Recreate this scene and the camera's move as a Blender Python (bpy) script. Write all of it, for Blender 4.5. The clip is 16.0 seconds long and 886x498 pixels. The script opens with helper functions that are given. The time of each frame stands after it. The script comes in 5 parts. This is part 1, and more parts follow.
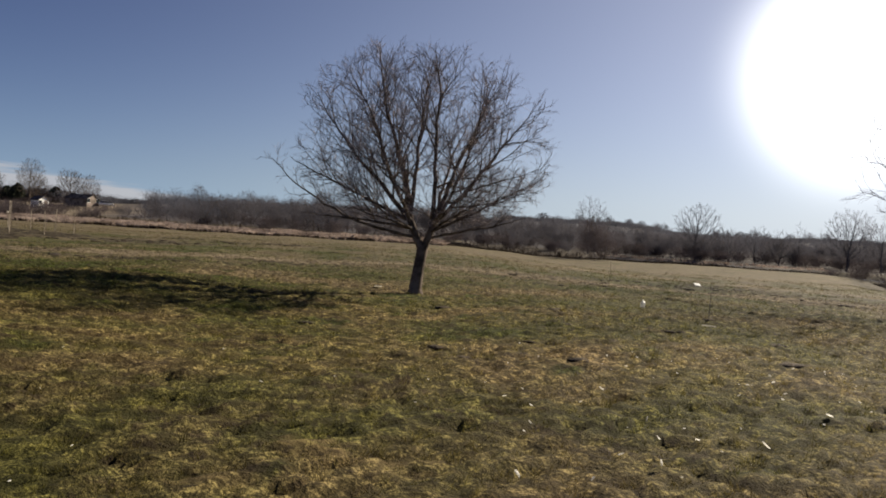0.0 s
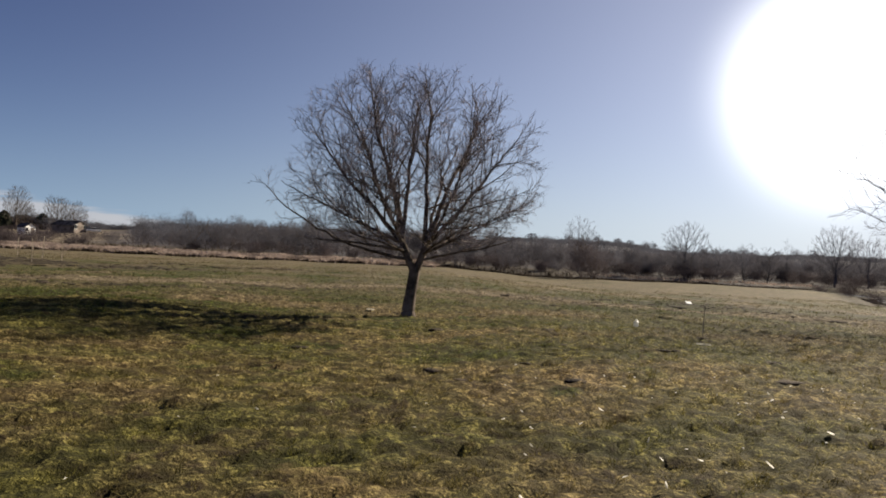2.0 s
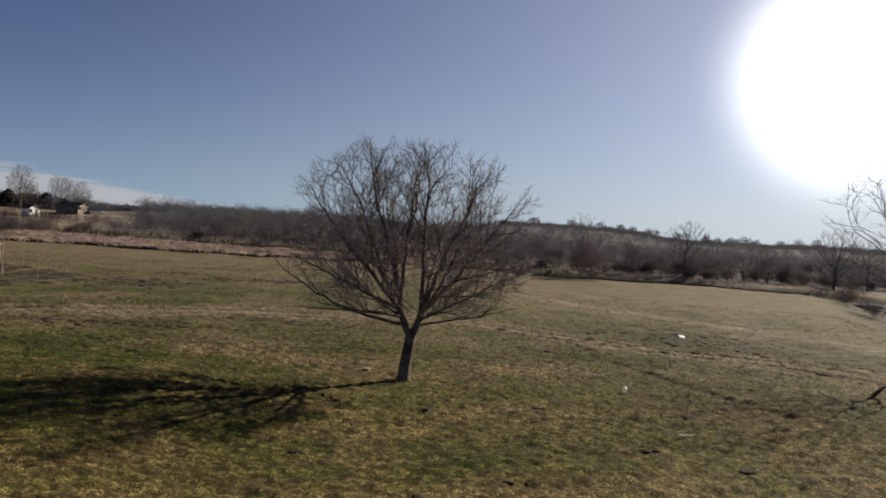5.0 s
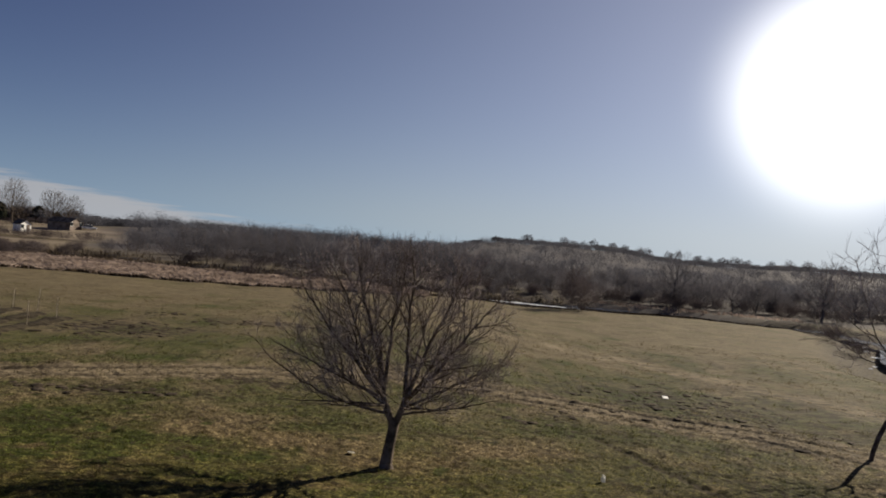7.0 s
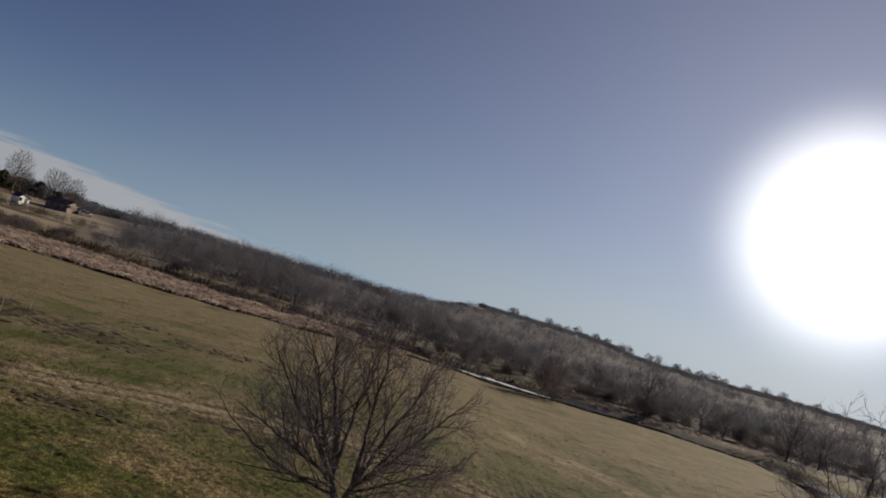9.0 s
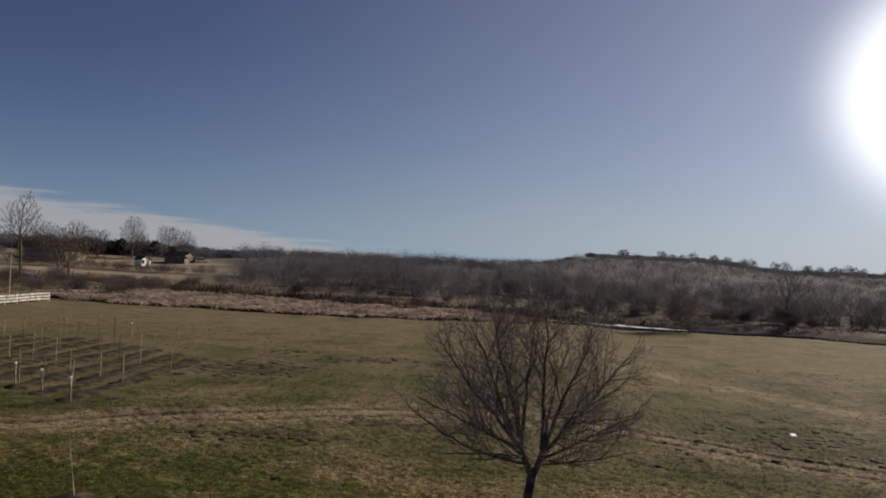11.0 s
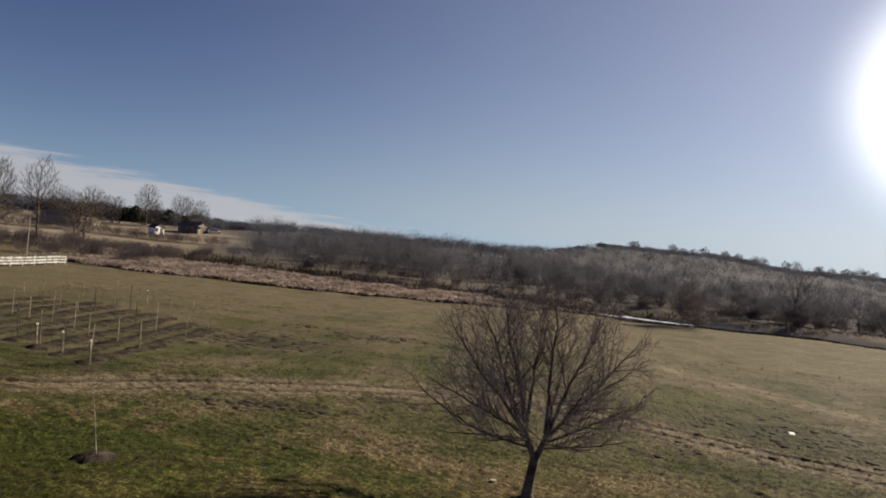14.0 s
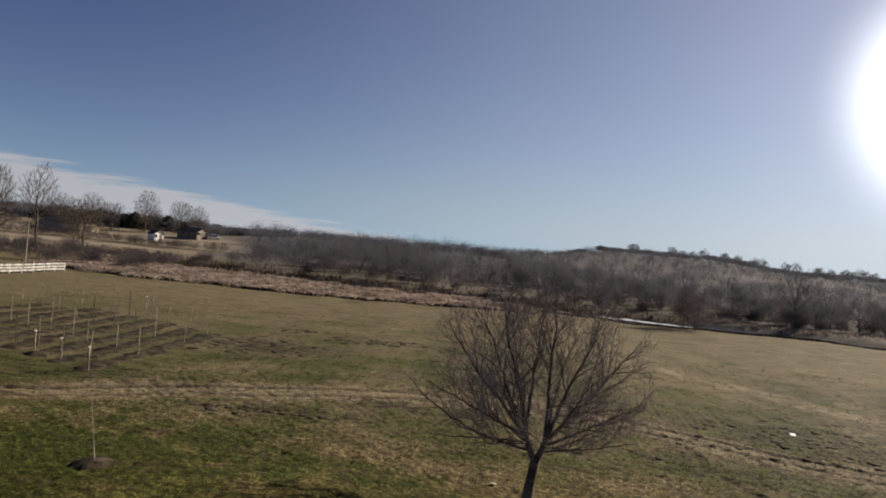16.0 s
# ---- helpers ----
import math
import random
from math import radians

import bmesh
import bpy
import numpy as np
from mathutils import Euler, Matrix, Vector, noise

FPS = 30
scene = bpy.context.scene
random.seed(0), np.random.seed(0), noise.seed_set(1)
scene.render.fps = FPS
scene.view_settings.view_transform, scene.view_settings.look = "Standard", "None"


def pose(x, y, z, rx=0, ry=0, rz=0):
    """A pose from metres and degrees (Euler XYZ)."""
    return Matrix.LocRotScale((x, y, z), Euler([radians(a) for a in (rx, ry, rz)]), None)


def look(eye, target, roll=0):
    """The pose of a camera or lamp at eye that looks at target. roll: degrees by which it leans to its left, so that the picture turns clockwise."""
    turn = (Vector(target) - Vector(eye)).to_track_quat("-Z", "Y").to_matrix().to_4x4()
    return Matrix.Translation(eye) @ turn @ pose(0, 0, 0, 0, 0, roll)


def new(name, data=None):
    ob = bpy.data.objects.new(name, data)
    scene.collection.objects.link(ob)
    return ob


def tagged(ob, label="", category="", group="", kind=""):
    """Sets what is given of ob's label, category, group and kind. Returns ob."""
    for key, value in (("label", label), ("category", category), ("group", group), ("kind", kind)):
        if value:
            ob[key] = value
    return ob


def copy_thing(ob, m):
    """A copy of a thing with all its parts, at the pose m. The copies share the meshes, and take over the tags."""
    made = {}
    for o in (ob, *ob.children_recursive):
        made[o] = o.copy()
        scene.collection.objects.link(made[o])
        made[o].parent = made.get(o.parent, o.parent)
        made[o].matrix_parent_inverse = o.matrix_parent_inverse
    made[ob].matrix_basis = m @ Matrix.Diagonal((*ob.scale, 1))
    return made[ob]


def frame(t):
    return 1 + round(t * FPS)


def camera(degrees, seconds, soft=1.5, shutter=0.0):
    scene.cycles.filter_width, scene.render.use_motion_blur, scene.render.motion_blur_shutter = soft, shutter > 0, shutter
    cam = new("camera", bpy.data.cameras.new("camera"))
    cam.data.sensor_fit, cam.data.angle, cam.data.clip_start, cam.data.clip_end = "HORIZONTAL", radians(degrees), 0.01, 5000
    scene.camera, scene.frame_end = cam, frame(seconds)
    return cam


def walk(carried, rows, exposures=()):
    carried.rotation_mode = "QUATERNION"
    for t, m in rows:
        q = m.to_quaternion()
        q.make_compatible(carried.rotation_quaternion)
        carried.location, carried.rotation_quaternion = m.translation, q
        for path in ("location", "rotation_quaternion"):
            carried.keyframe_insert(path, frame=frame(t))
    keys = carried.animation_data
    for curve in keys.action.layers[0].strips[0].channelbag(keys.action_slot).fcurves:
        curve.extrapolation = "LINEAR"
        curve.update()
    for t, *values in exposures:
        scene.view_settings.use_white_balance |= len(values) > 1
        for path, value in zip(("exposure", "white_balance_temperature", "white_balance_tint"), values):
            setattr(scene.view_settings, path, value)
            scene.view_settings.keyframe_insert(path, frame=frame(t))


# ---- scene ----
# The camera: a small drone that lifts off, climbs and turns a little to its left
cam = camera(62.2, 16.0, soft=1.8)
ROWS = [
    (0.0, -0.221, 4.435, 1.919, -0.12, -1.51, -3.56),
    (0.5, -0.229, 4.496, 1.925, -0.17, -0.42, -2.90),
    (1.0, -0.260, 4.526, 1.890, -0.17, -0.77, -3.34),
    (1.5, -0.284, 4.508, 1.892, -0.38, 0.03, -2.98),
    (2.0, -0.299, 4.487, 1.921, -0.94, 0.22, -2.76),
    (2.5, -0.327, 4.411, 2.412, -0.72, -1.74, -5.34),
    (3.0, -0.399, 4.361, 2.686, -0.76, -1.11, -1.04),
    (3.5, -0.418, 4.291, 2.755, -0.82, 0.36, -0.47),
    (4.0, -0.353, 4.190, 3.092, -0.37, -0.08, -4.02),
    (4.2, -0.347, 4.111, 3.403, -0.54, -0.89, -2.98),
    (6.3, -0.139, 3.646, 6.021, -1.15, -1.43, -5.96),
    (6.5, -0.144, 3.579, 6.236, -1.26, -0.72, -5.45),
    (7.0, -0.209, 3.437, 6.997, -1.27, -0.22, -4.88),
    (7.5, -0.227, 3.418, 7.701, -1.21, -0.23, -6.84),
    (8.0, -0.310, 3.305, 8.115, -0.90, 2.13, -5.90),
    (8.5, -0.367, 3.458, 8.304, -0.85, 0.04, -5.00),
    (9.0, -0.349, 3.156, 8.217, -2.36, 4.36, -16.69),
    (9.5, -0.599, 3.218, 8.125, -2.02, -0.86, -5.12),
    (10.0, -1.395, 3.313, 7.991, 0.48, -0.50, -2.45),
    (10.2, -1.390, 3.103, 8.071, 3.61, 1.50, -1.14),
    (12.3, -1.850, 1.409, 8.283, 7.02, -1.75, -3.73),
    (12.5, -1.818, 1.416, 8.280, 6.95, -2.02, -4.34),
    (13.0, -1.740, 1.341, 8.333, 6.80, -1.53, -5.68),
    (13.5, -1.678, 1.332, 8.336, 6.78, -1.05, -6.34),
    (14.0, -1.681, 1.310, 8.346, 6.72, -0.72, -5.84),
    (14.5, -1.666, 1.380, 8.348, 6.74, -1.31, -5.38),
    (15.0, -1.697, 1.363, 8.379, 6.60, -1.15, -4.55),
    (15.5, -1.688, 1.419, 8.357, 6.60, -1.40, -4.56),
    (16.0, -1.635, 1.367, 8.309, 6.68, -0.39, -5.40),
]
walk(cam, [(t, pose(x, y, z, 90 + pitch, roll, yaw)) for t, x, y, z, yaw, pitch, roll in ROWS],
     [(0.0, 1.25), (1.5, 1.3), (3.0, 1.42), (3.5, 1.36), (4.0, 1.15), (4.2, 1.13), (6.3, 1.04), (6.5, 1.04), (7.5, 0.84), (8.5, 0.81), (9.5, 0.74), (10.0, 0.68), (10.2, 0.68), (12.3, 1.12), (12.5, 1.15), (16.0, 1.15)])

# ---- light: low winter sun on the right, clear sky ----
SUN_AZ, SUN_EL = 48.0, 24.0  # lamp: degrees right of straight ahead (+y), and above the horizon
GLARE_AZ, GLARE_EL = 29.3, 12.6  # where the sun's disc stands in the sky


def heading(az, el):
    a, e = radians(az), radians(el)
    return Vector((math.sin(a) * math.cos(e), math.cos(a) * math.cos(e), math.sin(e)))


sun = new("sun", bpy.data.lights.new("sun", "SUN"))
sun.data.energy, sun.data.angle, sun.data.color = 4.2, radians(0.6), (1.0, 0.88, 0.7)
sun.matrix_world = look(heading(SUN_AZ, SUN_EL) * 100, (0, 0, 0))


class Nodes:
    """A node tree with short calls."""

    def __init__(self, tree):
        self.tree = tree
        tree.nodes.clear()

    def add(self, kind, inputs=None, **settings):
        n = self.tree.nodes.new(kind)
        for key, value in settings.items():
            setattr(n, key, value)
        for key, value in (inputs or {}).items():
            if isinstance(value, bpy.types.NodeSocket):
                self.tree.links.new(value, n.inputs[key])
            else:
                n.inputs[key].default_value = value
        return n

    def math(self, op, a, b=0.0, clamp=False):
        return self.add("ShaderNodeMath", {0: a, 1: b}, operation=op, use_clamp=clamp).outputs[0]

    def mix(self, fac, a, b, blend="MIX"):
        n = self.add("ShaderNodeMix", {0: fac}, data_type="RGBA", blend_type=blend)
        for i, v in ((6, a), (7, b)):
            if isinstance(v, bpy.types.NodeSocket):
                self.tree.links.new(v, n.inputs[i])
            else:
                n.inputs[i].default_value = (*v[:3], 1)
        return n.outputs[2]

    def noise(self, vec, scale, detail=3, rough=0.55):
        return self.add("ShaderNodeTexNoise", {"Vector": vec, "Scale": scale, "Detail": detail, "Roughness": rough}).outputs["Fac"]

    def ramp(self, fac, lo, hi):
        n = self.add("ShaderNodeMapRange", {0: fac, 1: lo, 2: hi}, interpolation_type="SMOOTHSTEP")
        return n.outputs[0]


world = bpy.data.worlds.new("world")
scene.world = world
world.use_nodes = True
w = Nodes(world.node_tree)
sky = w.add("ShaderNodeTexSky", sky_type="NISHITA", sun_disc=False, sun_elevation=radians(SUN_EL), sun_rotation=radians(SUN_AZ),
            altitude=200.0, air_density=0.9, dust_density=0.15, ozone_density=3.0)
coord = w.add("ShaderNodeTexCoord").outputs["Generated"]
way = w.add("ShaderNodeVectorMath", {0: coord}, operation="NORMALIZE").outputs[0]
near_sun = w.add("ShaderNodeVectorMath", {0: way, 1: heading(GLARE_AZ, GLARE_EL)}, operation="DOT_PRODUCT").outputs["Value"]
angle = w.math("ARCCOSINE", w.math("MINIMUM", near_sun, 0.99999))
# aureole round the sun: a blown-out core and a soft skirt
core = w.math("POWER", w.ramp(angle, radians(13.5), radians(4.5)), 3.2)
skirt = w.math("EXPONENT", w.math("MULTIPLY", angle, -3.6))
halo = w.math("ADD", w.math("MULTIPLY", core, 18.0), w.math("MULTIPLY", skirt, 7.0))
split = w.add("ShaderNodeSeparateXYZ", {0: way})
rise = w.math("MAXIMUM", split.outputs[2], 0.0)
# pale haze low in the air
haze = w.math("EXPONENT", w.math("MULTIPLY", rise, -10.0))
# a low bank of thin cloud that sinks from the left towards the middle
puffs = w.noise(w.add("ShaderNodeMapping", {0: way, "Scale": (4.0, 4.0, 60.0)}).outputs[0], 2.0, 5, 0.6)
bank = w.math("ADD", w.math("ADD", split.outputs[2], w.math("MULTIPLY", split.outputs[0], 0.125)), w.math("MULTIPLY", puffs, -0.05))
cloud = w.math("MULTIPLY", w.ramp(bank, -0.041, -0.055), 0.6)
tinted = w.mix(1.0, sky.outputs[0], (0.98, 0.78, 0.88), "MULTIPLY")
away = w.ramp(angle, radians(26), radians(66))
tinted = w.mix(away, tinted, w.mix(1.0, tinted, (0.7, 0.76, 0.9), "MULTIPLY"))
misty = w.mix(w.math("MULTIPLY", haze, 0.85), tinted, (4.9, 7.3, 9.3))
misty = w.mix(away, misty, w.mix(1.0, misty, (0.8, 0.86, 0.95), "MULTIPLY"))
clear = w.mix(cloud, misty, (8.8, 8.2, 7.9))
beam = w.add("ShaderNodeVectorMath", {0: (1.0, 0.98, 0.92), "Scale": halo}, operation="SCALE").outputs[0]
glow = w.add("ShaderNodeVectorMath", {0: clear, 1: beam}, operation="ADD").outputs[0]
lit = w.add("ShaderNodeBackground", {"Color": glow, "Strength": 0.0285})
w.add("ShaderNodeOutputWorld", {0: lit.outputs[0]})

# ---- materials ----


def material(name, build, rough=0.9, bump=None, thin=0.0, **more):
    """build(nodes, position) gives the colour socket, or the colour and a height socket for relief."""
    m = bpy.data.materials.new(name)
    m.use_nodes = True
    n = Nodes(m.node_tree)
    place = n.add("ShaderNodeNewGeometry").outputs["Position"]
    made = build(n, place)
    colour, height = made if isinstance(made, tuple) else (made, None)
    shade = n.add("ShaderNodeBsdfPrincipled", {"Base Color": colour, "Roughness": rough, "Specular IOR Level": 0.5 if rough < 0.65 else 0.08, **more})
    if height is not None and bump:
        n.tree.links.new(n.add("ShaderNodeBump", {"Height": height, "Strength": bump[0], "Distance": bump[1]}).outputs[0], shade.inputs["Normal"])
    out = shade.outputs[0]
    if thin:
        passed = n.add("ShaderNodeBsdfTranslucent", {"Color": colour}).outputs[0]
        out = n.add("ShaderNodeMixShader", {0: thin, 1: out, 2: passed}).outputs[0]
    n.add("ShaderNodeOutputMaterial", {0: out})
    return m


def two_tone(a, b, scale, lo=0.35, hi=0.65):
    def build(n, p):
        f = n.noise(p, scale, 4)
        fine = n.noise(p, scale * 9, 2)
        return n.mix(n.ramp(f, lo, hi), n.mix(fine, a, [c * 0.6 for c in a]), n.mix(fine, b, [c * 1.3 for c in b])), fine
    return build


def sward(n, p):
    """How dry the pasture is at a place, and the fine pattern in it."""
    big = n.noise(p, 0.09, 3)
    mid = n.noise(p, 0.5, 4, 0.6)
    fine = n.noise(p, 4.0, 5, 0.7)
    depth = n.add("ShaderNodeSeparateXYZ", {0: p}).outputs[1]
    lush = n.add("ShaderNodeAttribute", attribute_name="lush").outputs["Fac"]
    far = n.math("ADD", n.math("MULTIPLY", n.ramp(depth, 42.0, 82.0), 0.48), n.math("MULTIPLY", lush, -0.4))
    dry = n.math("ADD", far, n.math("ADD", n.math("MULTIPLY", big, 1.5), n.math("MULTIPLY", mid, 0.9)))
    clump = n.noise(p, 10.0, 3, 0.65)
    dry = n.math("ADD", dry, n.math("ADD", n.math("MULTIPLY", fine, 0.3), n.math("MULTIPLY", clump, 0.3)))
    return n.ramp(dry, 1.12, 2.04), mid, fine, n.noise(p, 7.0, 4, 0.7)


def thick(n, c):
    """Deeper green where the sward is lushest."""
    lush = n.add("ShaderNodeAttribute", attribute_name="lush").outputs["Fac"]
    return n.mix(n.ramp(lush, 0.5, 1.9), c, n.mix(1.0, c, (0.58, 0.72, 0.52), "MULTIPLY"))


def near_tint(n, p, c):
    """Tints the turf round the take-off place yellower and lighter in tone, then darker nearest to it."""
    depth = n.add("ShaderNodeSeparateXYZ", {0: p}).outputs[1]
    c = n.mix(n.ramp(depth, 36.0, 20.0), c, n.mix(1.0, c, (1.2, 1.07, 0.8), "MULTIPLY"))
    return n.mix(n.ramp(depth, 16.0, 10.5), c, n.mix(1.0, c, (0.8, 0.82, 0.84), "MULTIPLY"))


def turf(n, p):
    """Winter pasture: green and straw in patches, bare soil in spots and on the wheel tracks."""
    dry, mid, fine, tuft = sward(n, p)
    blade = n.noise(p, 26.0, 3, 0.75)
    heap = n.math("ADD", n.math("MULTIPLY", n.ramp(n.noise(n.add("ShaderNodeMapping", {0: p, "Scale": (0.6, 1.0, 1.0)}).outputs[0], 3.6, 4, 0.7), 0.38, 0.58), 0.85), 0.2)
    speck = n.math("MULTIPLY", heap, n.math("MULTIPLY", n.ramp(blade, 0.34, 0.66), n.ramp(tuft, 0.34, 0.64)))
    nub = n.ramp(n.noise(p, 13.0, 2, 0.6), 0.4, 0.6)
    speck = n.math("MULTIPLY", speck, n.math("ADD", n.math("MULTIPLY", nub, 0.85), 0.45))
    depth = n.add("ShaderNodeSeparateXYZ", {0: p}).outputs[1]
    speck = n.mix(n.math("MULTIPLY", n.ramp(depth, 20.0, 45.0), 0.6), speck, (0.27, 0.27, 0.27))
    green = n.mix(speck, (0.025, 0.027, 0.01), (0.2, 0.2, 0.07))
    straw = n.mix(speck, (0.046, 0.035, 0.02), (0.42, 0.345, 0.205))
    c = thick(n, n.mix(dry, green, straw))
    soil = n.mix(speck, (0.022, 0.017, 0.012), (0.06, 0.046, 0.034))
    streak = n.noise(n.add("ShaderNodeMapping", {0: p, "Scale": (0.35, 1.0, 1.0)}).outputs[0], 0.8, 5, 0.65)
    c = n.mix(n.math("MULTIPLY", n.ramp(streak, 0.5, 0.72), 0.65), c, (0.042, 0.031, 0.018))
    c = n.mix(n.math("MULTIPLY", n.ramp(streak, 0.42, 0.25), 0.45), c, (0.27, 0.21, 0.125))
    worn = n.add("ShaderNodeAttribute", attribute_name="lush").outputs["Fac"]
    c = n.mix(n.math("MULTIPLY", n.ramp(worn, -1.1, -2.4), n.ramp(fine, 0.25, 0.6)), c, n.mix(speck, (0.17, 0.135, 0.09), (0.36, 0.3, 0.2)))
    bare = n.ramp(n.math("ADD", fine, n.math("MULTIPLY", mid, 0.5)), 0.8, 0.92)
    c = n.mix(n.math("MULTIPLY", bare, 0.8), c, soil)
    wear = n.add("ShaderNodeAttribute", attribute_name="wear").outputs["Fac"]
    c = n.mix(n.math("MULTIPLY", wear, n.ramp(fine, 0.3, 0.58)), c, soil)
    scuff = n.add("ShaderNodeAttribute", attribute_name="scuff").outputs["Fac"]
    # dark dashes: torn soil together with the small shadows of clumps, painted in
    dash = n.noise(n.add("ShaderNodeMapping", {0: p, "Scale": (0.55, 1.0, 1.0)}).outputs[0], 2.1, 4, 0.6)
    clod_shade = n.ramp(n.math("ADD", dash, n.math("MULTIPLY", scuff, 0.1)), 0.56, 0.61)
    c = n.mix(n.math("MULTIPLY", scuff, 0.35), c, n.mix(0.5, c, (0.075, 0.058, 0.04)))
    c = n.mix(n.math("MULTIPLY", clod_shade, n.math("ADD", n.math("MULTIPLY", scuff, 0.75), 0.22)), c, soil)
    litter = n.add("ShaderNodeAttribute", attribute_name="litter").outputs["Fac"]
    c = n.mix(litter, c, n.mix(mid, (0.055, 0.05, 0.053), (0.1, 0.092, 0.096)))
    stubble = n.add("ShaderNodeAttribute", attribute_name="stubble").outputs["Fac"]
    c = n.mix(stubble, c, n.mix(mid, (0.2, 0.16, 0.12), (0.34, 0.285, 0.225)))
    return near_tint(n, p, c), n.math("ADD", fine, n.math("MULTIPLY", blade, 0.5))


def blades(n, p):
    dry, mid, fine, tuft = sward(n, p)
    own = n.add("ShaderNodeNewGeometry").outputs["Random Per Island"]
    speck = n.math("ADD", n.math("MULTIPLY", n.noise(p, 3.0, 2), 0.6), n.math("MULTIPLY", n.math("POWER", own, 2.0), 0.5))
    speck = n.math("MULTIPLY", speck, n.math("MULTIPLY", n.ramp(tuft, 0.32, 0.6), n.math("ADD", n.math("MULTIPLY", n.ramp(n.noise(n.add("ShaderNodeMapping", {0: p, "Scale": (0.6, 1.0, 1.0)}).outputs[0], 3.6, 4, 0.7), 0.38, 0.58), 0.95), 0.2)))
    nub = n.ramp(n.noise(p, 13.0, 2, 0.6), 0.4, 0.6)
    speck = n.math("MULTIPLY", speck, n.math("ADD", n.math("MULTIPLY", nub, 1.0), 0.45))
    return near_tint(n, p, thick(n, n.mix(dry, n.mix(speck, (0.03, 0.033, 0.011), (0.215, 0.215, 0.075)), n.mix(speck, (0.05, 0.038, 0.02), (0.38, 0.322, 0.18)))))


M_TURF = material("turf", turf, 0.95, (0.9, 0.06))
M_BARK = material("bark", two_tone((0.066, 0.052, 0.042), (0.142, 0.113, 0.092), 3.0), 0.95, (0.6, 0.02))
M_TWIG = material("twigs", two_tone((0.22, 0.187, 0.18), (0.34, 0.29, 0.28), 1.0), 0.9)
# bluish tone and translucency here stand in for haze over the distant wood
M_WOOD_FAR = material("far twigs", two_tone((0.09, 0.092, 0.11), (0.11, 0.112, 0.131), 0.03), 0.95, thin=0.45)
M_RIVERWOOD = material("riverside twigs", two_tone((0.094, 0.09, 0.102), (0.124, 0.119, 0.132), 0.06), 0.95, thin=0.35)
M_BRUSH = material("dark brush twigs", two_tone((0.07, 0.057, 0.058), (0.104, 0.086, 0.088), 0.1), 0.95, thin=0.25)
M_NEEDLE = material("dark needles", two_tone((0.035, 0.045, 0.03), (0.08, 0.085, 0.055), 1.0), 0.8)
M_TYRE = material("tyre", two_tone((0.02, 0.02, 0.02), (0.03, 0.03, 0.03), 1.0), 0.9)
M_REED = material("dry reed", two_tone((0.235, 0.184, 0.155), (0.33, 0.265, 0.225), 0.18, 0.35, 0.65), 0.85, thin=0.4)
M_ICE_GLINT = material("ice and water glints", two_tone((0.62, 0.66, 0.7), (0.8, 0.82, 0.84), 0.6), 0.25, (0.3, 0.03))
M_SOIL = material("mulch", two_tone((0.034, 0.026, 0.019), (0.078, 0.06, 0.043), 2.5), 0.95, (1.0, 0.05))
M_BED = material("weedy bed soil", two_tone((0.022, 0.017, 0.012), (0.055, 0.045, 0.029), 1.6), 0.95, (1.0, 0.06))
M_STAKE = material("weathered stake", two_tone((0.22, 0.18, 0.135), (0.36, 0.31, 0.24), 4.0), 0.85)
M_PALE = material("pale litter", two_tone((0.8, 0.77, 0.68), (0.86, 0.84, 0.77), 6.0), 0.3, thin=0.6)
M_WHITE = material("white paint", two_tone((0.7, 0.7, 0.68), (0.8, 0.8, 0.78), 1.5), 0.6)
M_BOARD = material("weathered white boards", two_tone((0.2, 0.2, 0.19), (0.36, 0.35, 0.33), 2.0), 0.8)
M_JUG = material("milky plastic", two_tone((0.7, 0.7, 0.68), (0.8, 0.8, 0.78), 5.0), 0.4, thin=0.5)
# dark tone puts the shaded side of the bank into the weeds' colour
M_WEED_SHADE = material("weeds and bank shade", two_tone((0.05, 0.036, 0.025), (0.12, 0.09, 0.06), 0.6), 0.9)
M_ROOF = material("dark shingle", two_tone((0.05, 0.045, 0.045), (0.1, 0.09, 0.085), 1.0), 0.8)
M_BROWN = material("brown siding", two_tone((0.12, 0.1, 0.085), (0.18, 0.15, 0.13), 0.6), 0.8)
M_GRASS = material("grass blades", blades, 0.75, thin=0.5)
M_WATER = material("water", lambda n, p: (n.mix(0.0, (0.02, 0.025, 0.025), (0.02, 0.025, 0.025)), n.noise(p, 2.2, 4)), 0.06, (0.9, 0.25))
M_GLASS = material("window glass", two_tone((0.02, 0.025, 0.03), (0.03, 0.035, 0.04), 1.0), 0.1)

# ---- mesh helpers ----


def mesh_of(name, verts, faces, mat, smooth=False):
    """A mesh from arrays; all faces have the same number of corners."""
    verts, faces = np.asarray(verts, float), np.asarray(faces, int)
    me = bpy.data.meshes.new(name)
    k = faces.shape[1]
    me.vertices.add(len(verts))
    me.vertices.foreach_set("co", verts.ravel())
    me.loops.add(faces.size)
    me.loops.foreach_set("vertex_index", faces.ravel())
    me.polygons.add(len(faces))
    me.polygons.foreach_set("loop_start", np.arange(len(faces)) * k)
    me.polygons.foreach_set("use_smooth", np.full(len(faces), smooth))
    me.update(calc_edges=True)
    me.materials.append(mat)
    return me


def part(name, me, parent, label=""):
    ob = new(name, me)
    ob.parent = parent
    return tagged(ob, label) if label else ob


def thing(name, label, category, at=(0, 0, 0), turn=0.0, group="", kind=""):
    ob = new(name)
    ob.matrix_basis = pose(*at, 0, 0, turn)
    ob.empty_display_size = 0.2
    return tagged(ob, label, category, group, kind)


